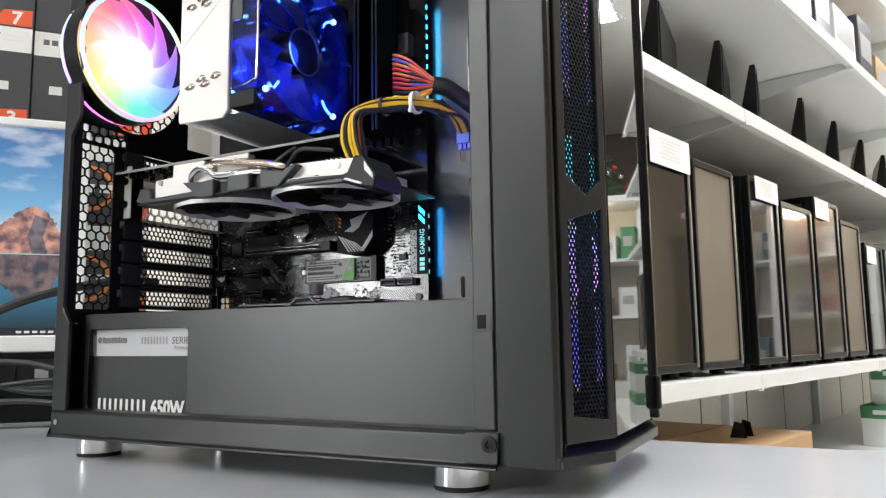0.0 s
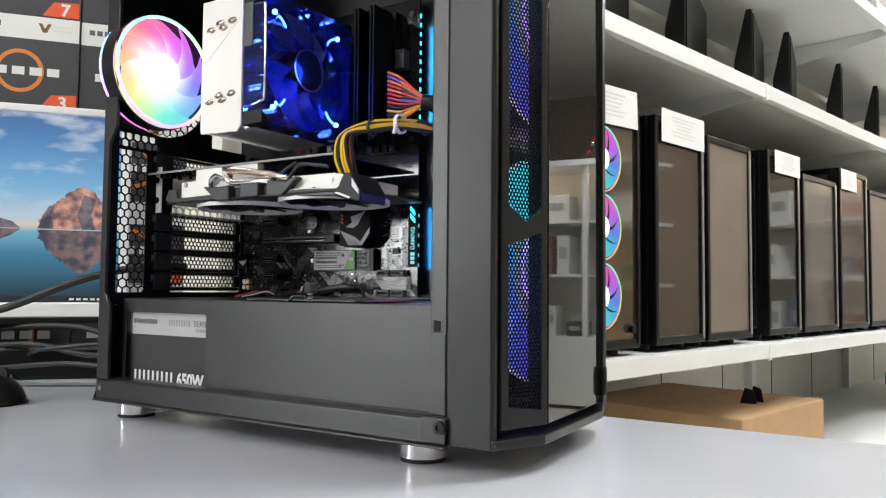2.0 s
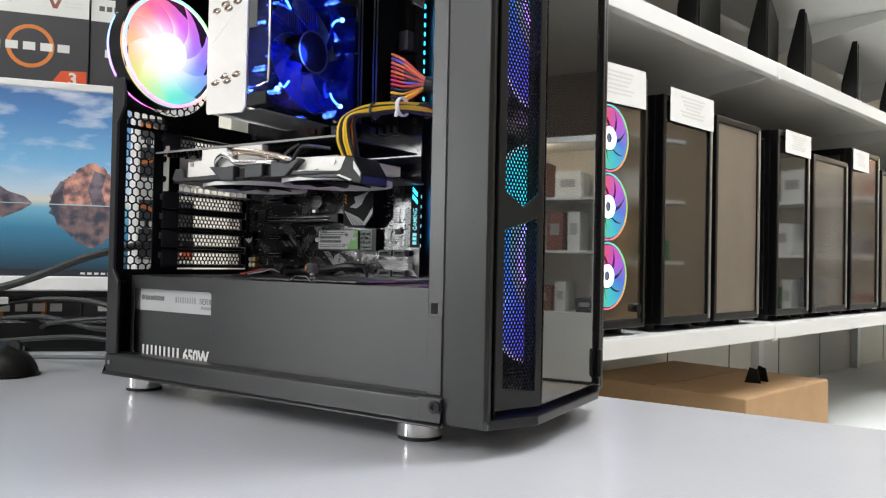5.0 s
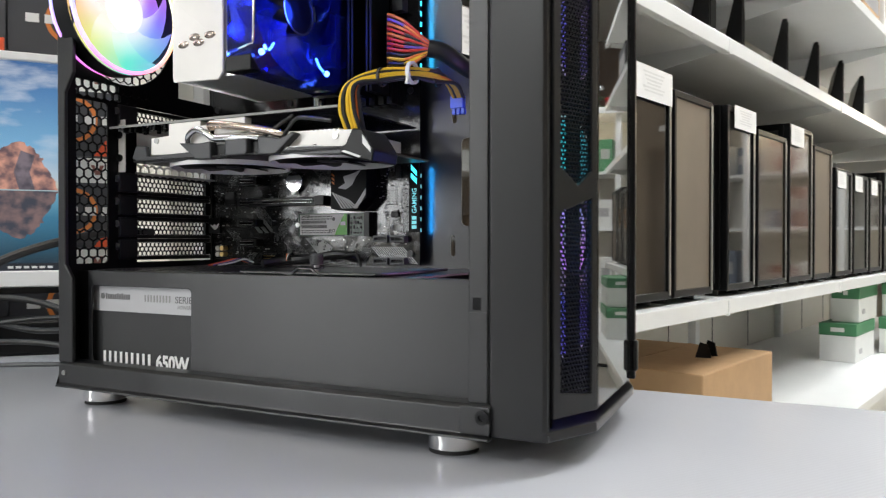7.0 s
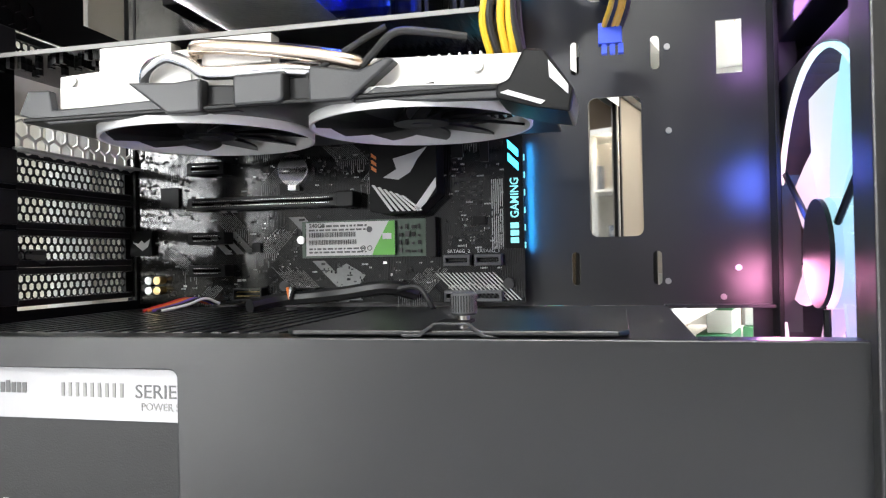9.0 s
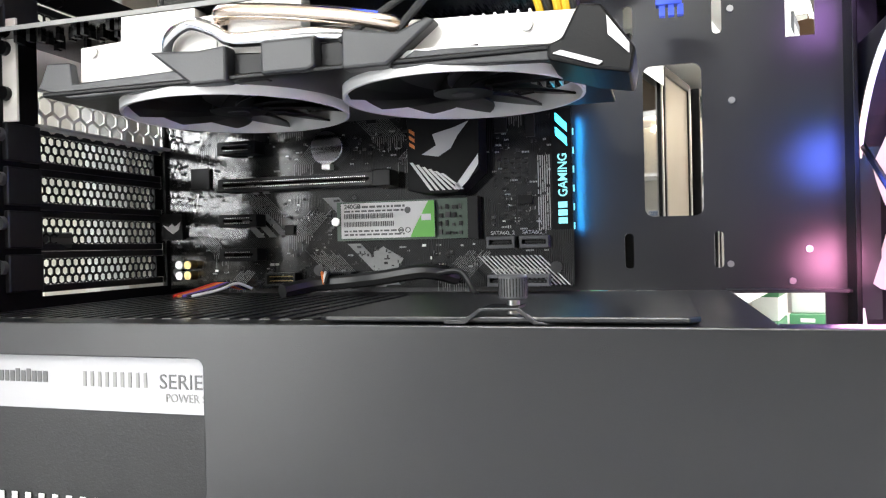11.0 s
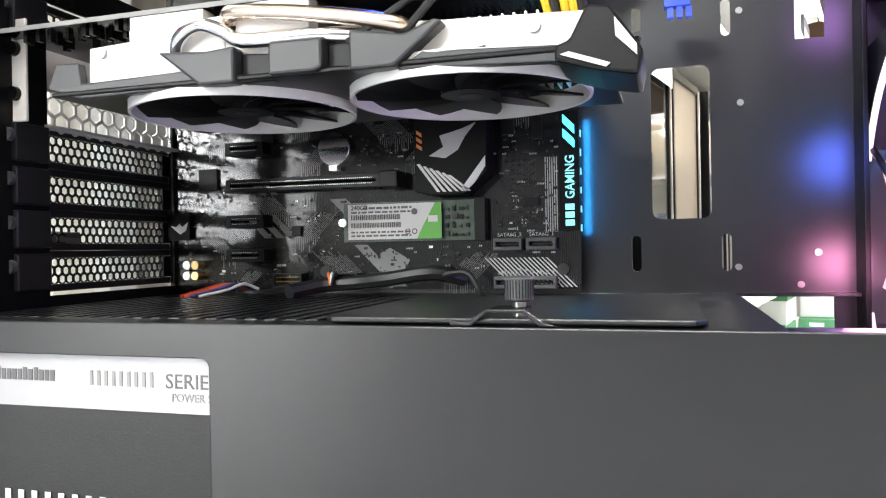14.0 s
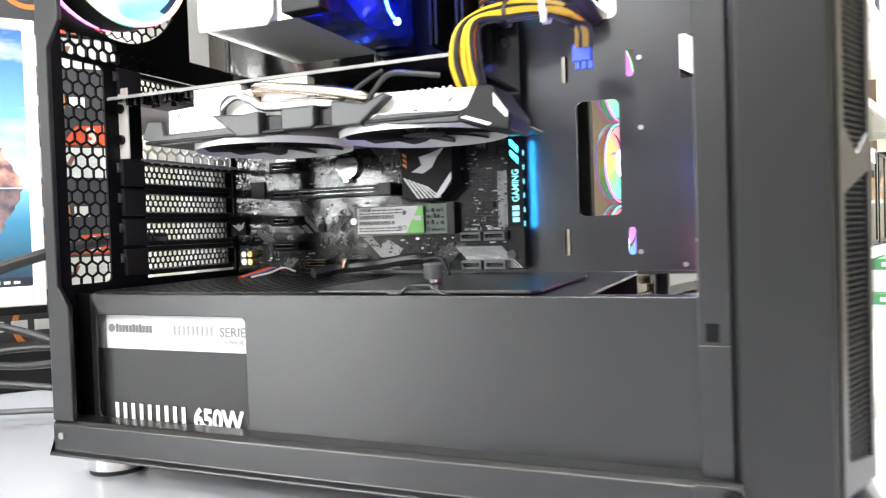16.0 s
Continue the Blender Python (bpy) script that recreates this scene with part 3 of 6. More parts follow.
# ---- computer case ----
CX0, CX1, CTOP = 0.086, 0.526, 0.475
pc = thing("computer_case", (0.30, 0.09, 0.0), "dark grey steel tower case, side panel off, on the desk", "computer case")
part("bottom_panel", box(0.090, 0.520, -0.010, 0.205, 0.0205, 0.0245), case_paint, pc)
rail = [(-0.0170, 0.0180), (-0.0170, 0.0195), (-0.0135, 0.0210), (-0.0135, 0.0370), (-0.0110, 0.0395), (0.0010, 0.0400), (0.0010, 0.0365), (-0.0100, 0.0345), (-0.0125, 0.0205), (-0.010, 0.018)]
part("bottom_rail", prism(rail, 0.084, 0.4836, "yz"), case_paint, pc, bevel=0.0006)
part("far_rail", box(0.086, 0.487, 0.198, 0.207, 0.020, 0.040), case_paint, pc)
col = [(0.0842, 0.039), (0.1015, 0.039), (0.1015, 0.110), (0.0930, 0.122), (0.0930, 0.268), (0.1035, 0.284), (0.1035, CTOP), (0.0842, CTOP)]
part("rear_post", prism(col, -0.0135, -0.0100, "xz"), case_paint, pc, bevel=0.0008)
part("rear_post_return", box(0.0885, 0.0900, -0.0100, 0.000, 0.040, CTOP), black_paint, pc)
part("top_panel", box(0.086, 0.53, -0.018, 0.209, CTOP, CTOP + 0.012), case_paint, pc, bevel=0.002)

# rear panel with its openings
SLOT_Z = [0.134 + 0.0207 * k for k in range(7)]
holes = [[(-0.006, 0.2695), (0.046, 0.2695), (0.046, 0.2836), (-0.006, 0.2836)], round_rect(-0.007, 0.034, 0.122, 0.266, 0.004), [(0.066, 0.122), (0.164, 0.122), (0.164, 0.268), (0.066, 0.268)], [(0.118, 0.285), (0.166, 0.285), (0.166, 0.44), (0.118, 0.44)],
         [(0.050 + 0.061 * math.cos(2 * math.pi * k / 40), 0.347 + 0.061 * math.sin(2 * math.pi * k / 40)) for k in range(40)]]
part("rear_panel", plate_with_holes(-0.010, 0.207, 0.110, CTOP, holes, 0.0865, 0.0880, "yz"), black_paint, pc)
part("rear_vent", hex_sheet(lambda a, b: True, -0.0085, 0.036, 0.119, 0.269, 0.0090, 0.0076, 0.0868, 0.0878), black_paint, pc, "black hexagon-hole vent strip")
part("fan_grille", hex_sheet(lambda a, b: (a - 0.05) ** 2 + (b - 0.347) ** 2 < 0.062 ** 2, -0.015, 0.115, 0.28, 0.415, 0.0090, 0.0076, 0.0868, 0.0878), black_paint, pc)
part("vent_strip", hex_sheet(lambda a, b: True, -0.006, 0.080, 0.268, 0.288, 0.0090, 0.0074, 0.0872, 0.0892), black_paint, pc)
part("slot_flange", box(0.076, 0.0865, 0.0435, 0.062, 0.118, 0.272), case_paint, pc, bevel=0.0006)
for k, z in enumerate(SLOT_Z):
    if k in (4, 5):
        continue
    c = part("slot_cover", hex_sheet(lambda a, b: True, 0.0675, 0.1610, z - 0.0068, z + 0.0068, 0.0050, 0.0039, 0.0815, 0.0824), black_paint, pc, "black perforated expansion slot cover")
    part("cover_edge", box(0.0795, 0.0835, 0.062, 0.166, z + 0.0066, z + 0.0103), case_paint, c, bevel=0.0005)
    part("cover_edge", box(0.0795, 0.0835, 0.062, 0.166, z - 0.0103, z - 0.0066), case_paint, c, bevel=0.0005)
    part("cover_end", box(0.0795, 0.0832, 0.160, 0.168, z - 0.0064, z + 0.0064), black_paint, c)
    part("cover_tab", prism([(0.0835, z - 0.009), (0.0905, z - 0.009), (0.0905, z + 0.009), (0.0835, z + 0.009)], 0.0445, 0.0650, "xz"), case_paint, c, bevel=0.0008)
    part("slot_screw", cyl((0.0870, 0.0445, z + 0.003), 0.0034, -0.0026, "y", 14), grey_plastic, c, smooth=True)

# shroud over the power supply
win = round_rect(0.109, 0.2225, 0.0400, 0.1037, 0.0035)
part("shroud_front", plate_with_holes(0.1045, 0.4665, 0.0372, 0.1165, [win], 0.0, 0.0012), case_paint, pc, bevel=0.0005)
for b6 in ((0.105, 0.415, 0.0013, 0.016, 0.1150, 0.1165), (0.4155, 0.4658, 0.0013, 0.012, 0.1150, 0.1165), (0.300, 0.415, 0.0162, 0.1778, 0.1150, 0.1164), (0.0885, 0.2995, 0.1502, 0.1778, 0.1150, 0.1164)):
    part("shroud_top", box(*b6), case_paint, pc)
bm = bmesh.new()
for i in range(25):
    x = 0.092 + i * 0.0085
    box(x, x + 0.0045, 0.016, 0.150, 0.1148, 0.1168, bm=bm)
for k in range(14):
    y = 0.0165 + k * 0.0100
    box(0.090, 0.300, y, y + 0.0022, 0.1152, 0.1163, bm=bm)
part("shroud_vent", bm, case_paint, pc, "black slotted vent on top of the shroud")

part("rear_panel_foot", box(0.0865, 0.0880, -0.0100, 0.207, 0.0246, 0.1098), black_paint, pc)
part("shroud_side", box(0.0882, 0.1042, 0.0040, 0.0055, 0.0400, 0.1164), black_paint, pc)
# motherboard tray
def slot(a, b0, b1, w=0.0024):
    return round_rect(a - w, a + w, b0, b1, w * 0.95, 4)


tray_holes = [round_rect(0.3740, 0.4035, 0.1555, 0.2350, 0.0045), [(0.4440, 0.2440), (0.4575, 0.2440), (0.4575, 0.2735), (0.4440, 0.2735)],
              slot(0.3655, 0.128, 0.147), slot(0.4105, 0.128, 0.147), slot(0.3670, 0.249, 0.268), slot(0.4115, 0.249, 0.268),
              round_rect(0.3740, 0.4035, 0.2900, 0.3700, 0.0045)]
part("motherboard_tray", plate_with_holes(0.0885, 0.4700, 0.1165, CTOP, tray_holes, 0.178, 0.1795), case_paint, pc)
part("tray_foot", box(0.0885, 0.4130, 0.178, 0.1795, 0.026, 0.1162), case_paint, pc)
part("tray_foot", box(0.4600, 0.4700, 0.178, 0.1795, 0.026, 0.1162), case_paint, pc)
part("tray_lip", box(0.4135, 0.4700, 0.168, 0.178, 0.1155, 0.1172), case_paint, pc)
for x, z in ((0.418, 0.214), (0.416, 0.130), (0.445, 0.121), (0.453, 0.137), (0.418, 0.261), (0.350, 0.300)):
    part("tray_rivet", cyl((x, 0.1780, z), 0.0017, -0.0012, "y", 12), zinc, pc, "small bright steel rivet", smooth=True)
part("tray_edge", box(0.4700, 0.4725, 0.1600, 0.1795, 0.026, CTOP), black_paint, pc, bevel=0.0005)

# front steel frame, plastic pillar and front panel
part("front_frame", box(0.4660, 0.4795, -0.0070, 0.0150, 0.0395, CTOP), case_paint, pc, bevel=0.0008)
part("frame_flange", box(0.4662, 0.4790, -0.0078, -0.0071, 0.0397, 0.0965), case_paint, pc, bevel=0.0003)
part("frame_notch", box(0.4690, 0.4745, -0.0074, -0.0068, 0.098, 0.106), black_paint, pc)
part("front_frame_far", box(0.4725, 0.4832, 0.1700, 0.2050, 0.0250, CTOP), case_paint, pc)
pil = [(0.4805, -0.0085), (0.4828, -0.0110), (0.5168, -0.0110), (0.5190, -0.0090), (0.5190, -0.0050), (0.5140, -0.0010), (0.4805, -0.0010)]
part("front_pillar", prism(pil, 0.0200, CTOP, "xy"), case_plastic, pc, bevel=0.0006)
pil2 = [(a, 0.199 - b) for a, b in pil]
part("front_pillar", prism(pil2[::-1], 0.0200, CTOP, "xy"), case_plastic, pc, bevel=0.0006)
base = [(0.4842, -0.0095), (0.5190, -0.0106), (0.5385, 0.0300), (0.5335, 0.1590), (0.5180, 0.2040), (0.4842, 0.2040)]
part("front_base", prism(base, 0.0200, 0.0265, "xy"), case_plastic, pc, bevel=0.0010)
# added black strip that keeps fan glow out of the mesh's right part
part("mesh_shade_strip", box(0.5045, 0.5060, 0.0730, 0.1040, 0.0345, CTOP), black_paint, pc)
part("front_backing", prism([(0.5085, 0.0000), (0.5110, 0.0000), (0.5110, 0.1980), (0.5085, 0.1980)], 0.0267, 0.034, "xy"), black_plastic, pc)

front = part("front_panel", plate_with_holes(-0.0105, 0.0320, 0.0330, CTOP, [[(-0.0040, 0.0480), (0.0265, 0.0440), (0.0265, 0.1690), (-0.0040, 0.1590)], [(-0.0040, 0.1870), (0.0130, 0.1760), (0.0265, 0.1860), (0.0265, 0.460), (-0.0040, 0.460)]], 0.0, 0.0040, "yz"), case_plastic, None, bevel=0.0006)
LEAN_F = Matrix.Translation((0.5172, -0.0015, 0)) @ Matrix.Rotation(radians(-22.4), 4, "Z") @ Matrix.Translation((0, 0.0105, 0))
for v in front.data.vertices:
    v.co = ORIGIN[pc.name] @ (LEAN_F @ v.co)
front.parent = pc
ORIGIN[front.name] = ORIGIN[pc.name]


def mesh_strip(lo, hi):
    bm = hex_sheet(lambda a, b: lo(a) < b < hi(a), -0.0055, 0.0285, 0.040, 0.466, 0.0030, 0.0021, 0.0014, 0.0026)
    bmesh.ops.transform(bm, matrix=LEAN_F, verts=bm.verts)
    m = part("front_mesh", bm, black_paint, front, "fine black hexagon mesh")
    m["kind"] = "stuff"


mesh_strip(lambda a: 0.0435, lambda a: 0.160 + 0.33 * (a + 0.004))
mesh_strip(lambda a: 0.1760 + 0.72 * abs(a - 0.013), lambda a: 0.462)
part("panel_return", box(0.5145, 0.5188, -0.0008, 0.0006, 0.0270, CTOP), black_plastic, pc)
GL0, GL1 = (0.5372, 0.0385), (0.5318, 0.1550)
gl = part("front_glass", prism([GL0, GL1, (GL1[0] - 0.004, GL1[1]), (GL0[0] - 0.004, GL0[1])], 0.0335, CTOP, "xy"), mid_glass, pc, "smoked mirror-like front glass", bevel=0.0005)
part("glass_rim", prism([(0.5318, 0.1555), (0.5350, 0.1560), (0.5350, 0.1610), (0.5230, 0.1650), (0.5230, 0.1560)], 0.0330, CTOP, "xy"), black_plastic, pc, bevel=0.0008)
part("rim_clip", box(0.5320, 0.5372, 0.1540, 0.1615, 0.0390, 0.0640), black_plastic, pc, bevel=0.0022)
part("front_panel_far", prism([(0.5225, 0.1656), (0.5345, 0.1620), (0.5190, 0.1995), (0.5150, 0.1995)], 0.0330, CTOP, "xy"), case_plastic, pc)

for fx in (0.4425, 0.1005):
    for fy in (0.0205, 0.172):
        ft = part("foot", cyl((fx, fy, 0.0030), 0.0185, 0.0172, "z", 40), chrome, pc, "polished chrome round foot", smooth=True, bevel=0.0007)
        part("foot_pad", cyl((fx, fy, 0.0), 0.0172, 0.0029, "z", 32), rubber, ft, "black rubber pad", smooth=True)
part("rail_screw", ring((0.4790, -0.0147, 0.0325), 0.0022, 0.0046, -0.0018, 0.0, "y", 24), black_plastic, pc, smooth=True)
part("rail_screw_socket", cyl((0.4790, -0.0147, 0.0325), 0.0022, -0.0006, "y", 6), black_plastic, pc)
part("rail_screw", cyl((0.0915, -0.0135, 0.0300), 0.0022, -0.0012, "y", 16), zinc, pc, smooth=True)
part("rail_end_plate", prism(round_rect(0.4630, 0.4836, 0.0212, 0.0388, 0.002), -0.0147, -0.0136, "xz"), case_paint, pc, bevel=0.0004)

# ---- power supply ----
psu = thing("power_supply", (0.165, 0.083, 0.0245), "grey power supply with a silver label behind the shroud window", "power supply")
part("body", box(0.0895, 0.2400, 0.0060, 0.1560, 0.0247, 0.1110), psu_paint, psu, bevel=0.001)
part("label_strip", box(0.1120, 0.2390, 0.0052, 0.0059, 0.0822, 0.1050), silver_print, psu, "silver label strip with dark print")
part("label_edge", box(0.0960, 0.1118, 0.0052, 0.0059, 0.0822, 0.1050), grey_print, psu)


def frames(name, x0, x1, z0, z1, n, y, material, parent):
    """Plain bars in place of a maker's word."""
    step = (x1 - x0) / n
    for i in range(n):
        part(name, box(x0 + i * step, x0 + (i + 0.42) * step, y - 0.0002, y, z0, z1), material, parent)


frames("print_bar", 0.1660, 0.1970, 0.0915, 0.0972, 9, 0.0051, pale_print, psu)
text_part("print", "SERIES", 0.0078, Matrix.Translation((0.2003, 0.0050, 0.0915)) @ FACE_Y, grey_print, psu, wide=1.05)
text_part("print", "POWER SUPPLY", 0.0044, Matrix.Translation((0.2030, 0.0050, 0.0866)) @ FACE_Y, pale_print, psu, wide=0.95)
for i in range(11):
    part("maker_mark", box(0.1200 + i * 0.0027, 0.1220 + i * 0.0027, 0.0049, 0.0051, 0.0925, 0.0968 + (0.0008 if i in (0, 5, 7) else 0)), grey_print, psu)
part("maker_mark", cyl((0.1165, 0.0051, 0.0950), 0.0026, -0.0002, "y", 20), grey_print, psu)
frames("print_bar", 0.1165, 0.1760, 0.0364, 0.0482, 9, 0.0055, white_print, psu)
text_part("print", "650W", 0.0165, Matrix.Translation((0.1785, 0.0053, 0.0366)) @ FACE_Y, white_print, psu, bold=0.0006, wide=0.86)

# ---- motherboard ----
mb = thing("motherboard", (0.21, 0.1700, 0.120), "black circuit board with grey diagonal print on the tray", "motherboard")
part("board", box(0.0830, 0.3375, 0.1665, 0.1682, 0.1195, 0.4250), pcb, mb)
for x in (0.095, 0.19, 0.328):
    for z in (0.13, 0.28, 0.41):
        part("standoff", cyl((x, 0.1682, z), 0.003, 0.0098, "y", 8), gold, mb)
        part("board_screw", cyl((x, 0.1664, z), 0.0032, -0.0016, "y", 14), chip_grey, mb, smooth=True)
rng = random.Random(4)
bm = bmesh.new()
for k in range(15):                       # diagonal print at the lower front corner
    x = 0.3010 + 0.0024 * k
    prism([(x, 0.1205), (x + 0.0009, 0.1205), (min(x - 0.016 + 0.0009, 0.336), 0.1365), (x - 0.016, 0.1365)], 0.1662, 0.1664, "xz", bm=bm)
dim = bmesh.new()
for x, z, n, ln, s in ((0.225, 0.205, 16, 0.022, -1), (0.175, 0.192, 10, 0.016, 1), (0.150, 0.165, 13, 0.012, -1), (0.170, 0.150, 12, 0.016, 1), (0.195, 0.128, 15, 0.014, -1), (0.262, 0.124, 14, 0.016, 1), (0.120, 0.140, 9, 0.014, -1), (0.110, 0.205, 12, 0.013, 1), (0.300, 0.212, 9, 0.012, -1), (0.240, 0.192, 8, 0.010, 1), (0.165, 0.215, 14, 0.016, -1), (0.130, 0.122, 9, 0.009, 1)):
    for j in range(n):                    # bundles of fine diagonal lines
        q, e = x + j * 0.0013, ln * rng.uniform(0.75, 1.0)
        prism([(q, z), (q + 0.00030, z), (q + 0.00030 + s * e, z + e), (q + s * e, z + e)], 0.1662, 0.1664, "xz", bm=dim)
        box(q, q + 0.00030, 0.1662, 0.1664, z - rng.uniform(0.002, 0.009), z, bm=dim)
for x, z, w, ln in ((0.232, 0.121, 0.0080, 0.024), (0.150, 0.150, 0.0050, 0.014), (0.158, 0.150, 0.0050, 0.014), (0.166, 0.150, 0.0050, 0.014), (0.148, 0.176, 0.0040, 0.008), (0.155, 0.176, 0.0040, 0.008), (0.215, 0.150, 0.0100, 0.022), (0.185, 0.215, 0.0080, 0.012)):
    prism([(x, z), (x + w, z), (x + w - ln, z + ln), (x - ln, z + ln)], 0.1662, 0.1664, "xz", bm=dim)
prism([(0.2250, 0.1200), (0.2310, 0.1200), (0.2420, 0.1360), (0.2300, 0.1430), (0.2240, 0.1400)], 0.1661, 0.1663, "xz", bm=dim)
o = part("board_print", dim, dim_trace, mb, "dark grey printed diagonals")
o["kind"] = "stuff"
for j in range(150):                      # fine lettering beside the parts, too small to read
    x, z = rng.uniform(0.09, 0.325), rng.uniform(0.122, 0.225)
    for q in range(rng.randint(2, 5)):
        box(x + q * 0.00085, x + q * 0.00085 + 0.0005, 0.1662, 0.1664, z, z + 0.0009, bm=bm)
for k in range(6):
    box(0.3190 + k * 0.0012, 0.3195 + k * 0.0012, 0.1662, 0.1664, 0.150, 0.190, bm=bm)
o = part("board_print", bm, trace, mb, "grey printed stripes")
o["kind"] = "stuff"
bm, bm2, bm3 = bmesh.new(), bmesh.new(), bmesh.new()
BUSY = [(0.25, 0.294, 0.168, 0.22), (0.205, 0.292, 0.143, 0.170), (0.128, 0.246, 0.172, 0.190), (0.128, 0.157, 0.134, 0.212), (0.286, 0.328, 0.119, 0.150), (0.186, 0.212, 0.190, 0.214), (0.326, 0.34, 0.1, 0.22)]
made = 0
while made < 800:
    x, z = rng.uniform(0.085, 0.332), rng.uniform(0.1215, 0.23)
    if any(a < x < b and c < z < d for a, b, c, d in BUSY):
        continue
    made += 1
    w, h = rng.choice(((0.0010, 0.0005), (0.0005, 0.0010), (0.0016, 0.0008), (0.0008, 0.0016), (0.0022, 0.0014)))
    t = rng.uniform(0.0004, 0.0014)
    q = rng.random()
    box(x, x + w, 0.1665 - t, 0.1665, z, z + h, bm=bm if q < 0.45 else bm2 if q < 0.975 else bm3)
    if q < 0.10:
        box(x - 0.0004, x, 0.1661, 0.1665, z, z + h, bm=bm3)
        box(x + w, x + w + 0.0004, 0.1661, 0.1665, z, z + h, bm=bm3)
for z0 in (0.1555, 0.1755):                     # two banks of small parts beside the edge
    for i in range(4):
        for j in range(6):
            box(0.3010 + i * 0.0036, 0.3030 + i * 0.0036, 0.1655, 0.1665, z0 + j * 0.0026, z0 + j * 0.0026 + 0.0008, bm=bm2 if (i + j) % 2 else bm)
for nm, b, m in (("chip_part", bm, chip_grey), ("dark_part", bm2, black_plastic), ("solder_pad", bm3, solder)):
    o = part(nm, b, m, mb)
    o["kind"] = "stuff"
for x, z, w, h in ((0.1060, 0.1800, 0.0130, 0.0130), (0.2960, 0.2030, 0.0070, 0.0080), (0.1690, 0.1510, 0.0060, 0.0060), (0.3080, 0.1640, 0.0080, 0.0050), (0.1500, 0.2060, 0.0080, 0.0060), (0.2220, 0.2130, 0.0060, 0.0080), (0.3130, 0.2000, 0.0050, 0.0120)):
    part("chip", box(x, x + w, 0.1642, 0.1665, z, z + h), black_plastic, mb, bevel=0.0003)

sink = part("chipset_heatsink", prism([(0.2515, 0.2180), (0.2515, 0.1725), (0.2600, 0.1705), (0.2790, 0.1705), (0.2915, 0.1820), (0.2915, 0.2180)], 0.1480, 0.1660, "xz"), black_paint, mb, "black chipset heatsink with pale stripes", bevel=0.0006)
for k in range(6):
    x = 0.2530 + k * 0.0034
    part("stripe", prism([(x, 0.1875 - k * 0.0013), (x + 0.0018, 0.1875 - k * 0.0013), (x + 0.0130, 0.1722), (x + 0.0112, 0.1722)], 0.1477, 0.1479, "xz"), white_print, sink)
part("stripe", prism([(0.2800, 0.1718), (0.2850, 0.1765), (0.2908, 0.1850), (0.2908, 0.1905), (0.2780, 0.1740)], 0.1477, 0.1479, "xz"), white_print, sink)
part("mark", prism([(0.2600, 0.1915), (0.2680, 0.1960), (0.2660, 0.2020), (0.2780, 0.2050), (0.2860, 0.2080), (0.2800, 0.2010), (0.2760, 0.1940), (0.2690, 0.1900)], 0.1477, 0.1479, "xz"), silver_print, sink)
for k in range(3):
    part("stripe", prism([(0.2530, 0.1965 + k * 0.0036), (0.2560, 0.1945 + k * 0.0036), (0.2560, 0.1965 + k * 0.0036), (0.2530, 0.1985 + k * 0.0036)], 0.1477, 0.1479, "xz"), amber_print, sink)


def slot_socket(x0, x1, z, h=0.0075, lock=False):
    s = part("expansion_slot", plate_with_holes(x0, x1, z - h / 2, z + h / 2, [[(x0 + 0.003, z - 0.0009), (x1 - 0.003, z - 0.0009), (x1 - 0.003, z + 0.0009), (x0 + 0.003, z + 0.0009)]], 0.1555, 0.1665, "xz"), black_plastic, mb, bevel=0.0003)
    b = bmesh.new()
    n = int((x1 - x0 - 0.008) / 0.0012)
    for i in range(n):
        for dz in (-0.0017, 0.0013):
            box(x0 + 0.004 + i * 0.0012, x0 + 0.0046 + i * 0.0012, 0.1553, 0.1556, z + dz, z + dz + 0.0005, bm=b)
    o = part("contact_row", b, solder, s)
    o["kind"] = "stuff"
    if lock:
        part("slot_latch", box(x1, x1 + 0.011, 0.1530, 0.1665, z - 0.0048, z + 0.0048), black_plastic, s, bevel=0.0008)


slot_socket(0.1305, 0.2290, 0.1810, lock=True)
slot_socket(0.1305, 0.2290, 0.2420, lock=True)
for z in (0.2030, 0.1600, 0.1400):
    slot_socket(0.1305, 0.1555, z)
bt = part("coin_battery", cyl((0.1980, 0.1660, 0.2005), 0.0100, -0.0045, "y", 36), chrome, mb, "shiny round coin battery", smooth=True, bevel=0.0005)
part("battery_clip", box(0.1955, 0.2005, 0.1605, 0.1660, 0.1880, 0.1910), steel, bt)
for x, z in ((0.2915, 0.1405), (0.3095, 0.1405), (0.2915, 0.1200), (0.3095, 0.1200)):
    s = part("data_port", plate_with_holes(x, x + 0.0155, z, z + 0.0065, [[(x + 0.0015, z + 0.002), (x + 0.0140, z + 0.002), (x + 0.0140, z + 0.0045), (x + 0.0015, z + 0.0045)]], 0.1590, 0.1665, "xz"), grey_plastic, mb, bevel=0.0003)
    part("port_tongue", box(x + 0.003, x + 0.0125, 0.1600, 0.1660, z + 0.0028, z + 0.0036), black_plastic, s)
for i, (x, z) in enumerate(((0.3100, 0.1480), (0.2925, 0.1480), (0.3100, 0.1275), (0.2925, 0.1275))):
    text_part("print", "SATA6G_%d" % (i + 1), 0.0029, Matrix.Translation((x, 0.1660, z)) @ FACE_Y, trace, mb)
for i, (x, z) in enumerate(((0.0995, 0.1280), (0.1055, 0.1280), (0.0995, 0.1345), (0.1055, 0.1345))):
    part("capacitor", cyl((x, 0.1665, z), 0.0026, -0.007, "y", 14), gold if i % 2 else solder, mb, smooth=True)
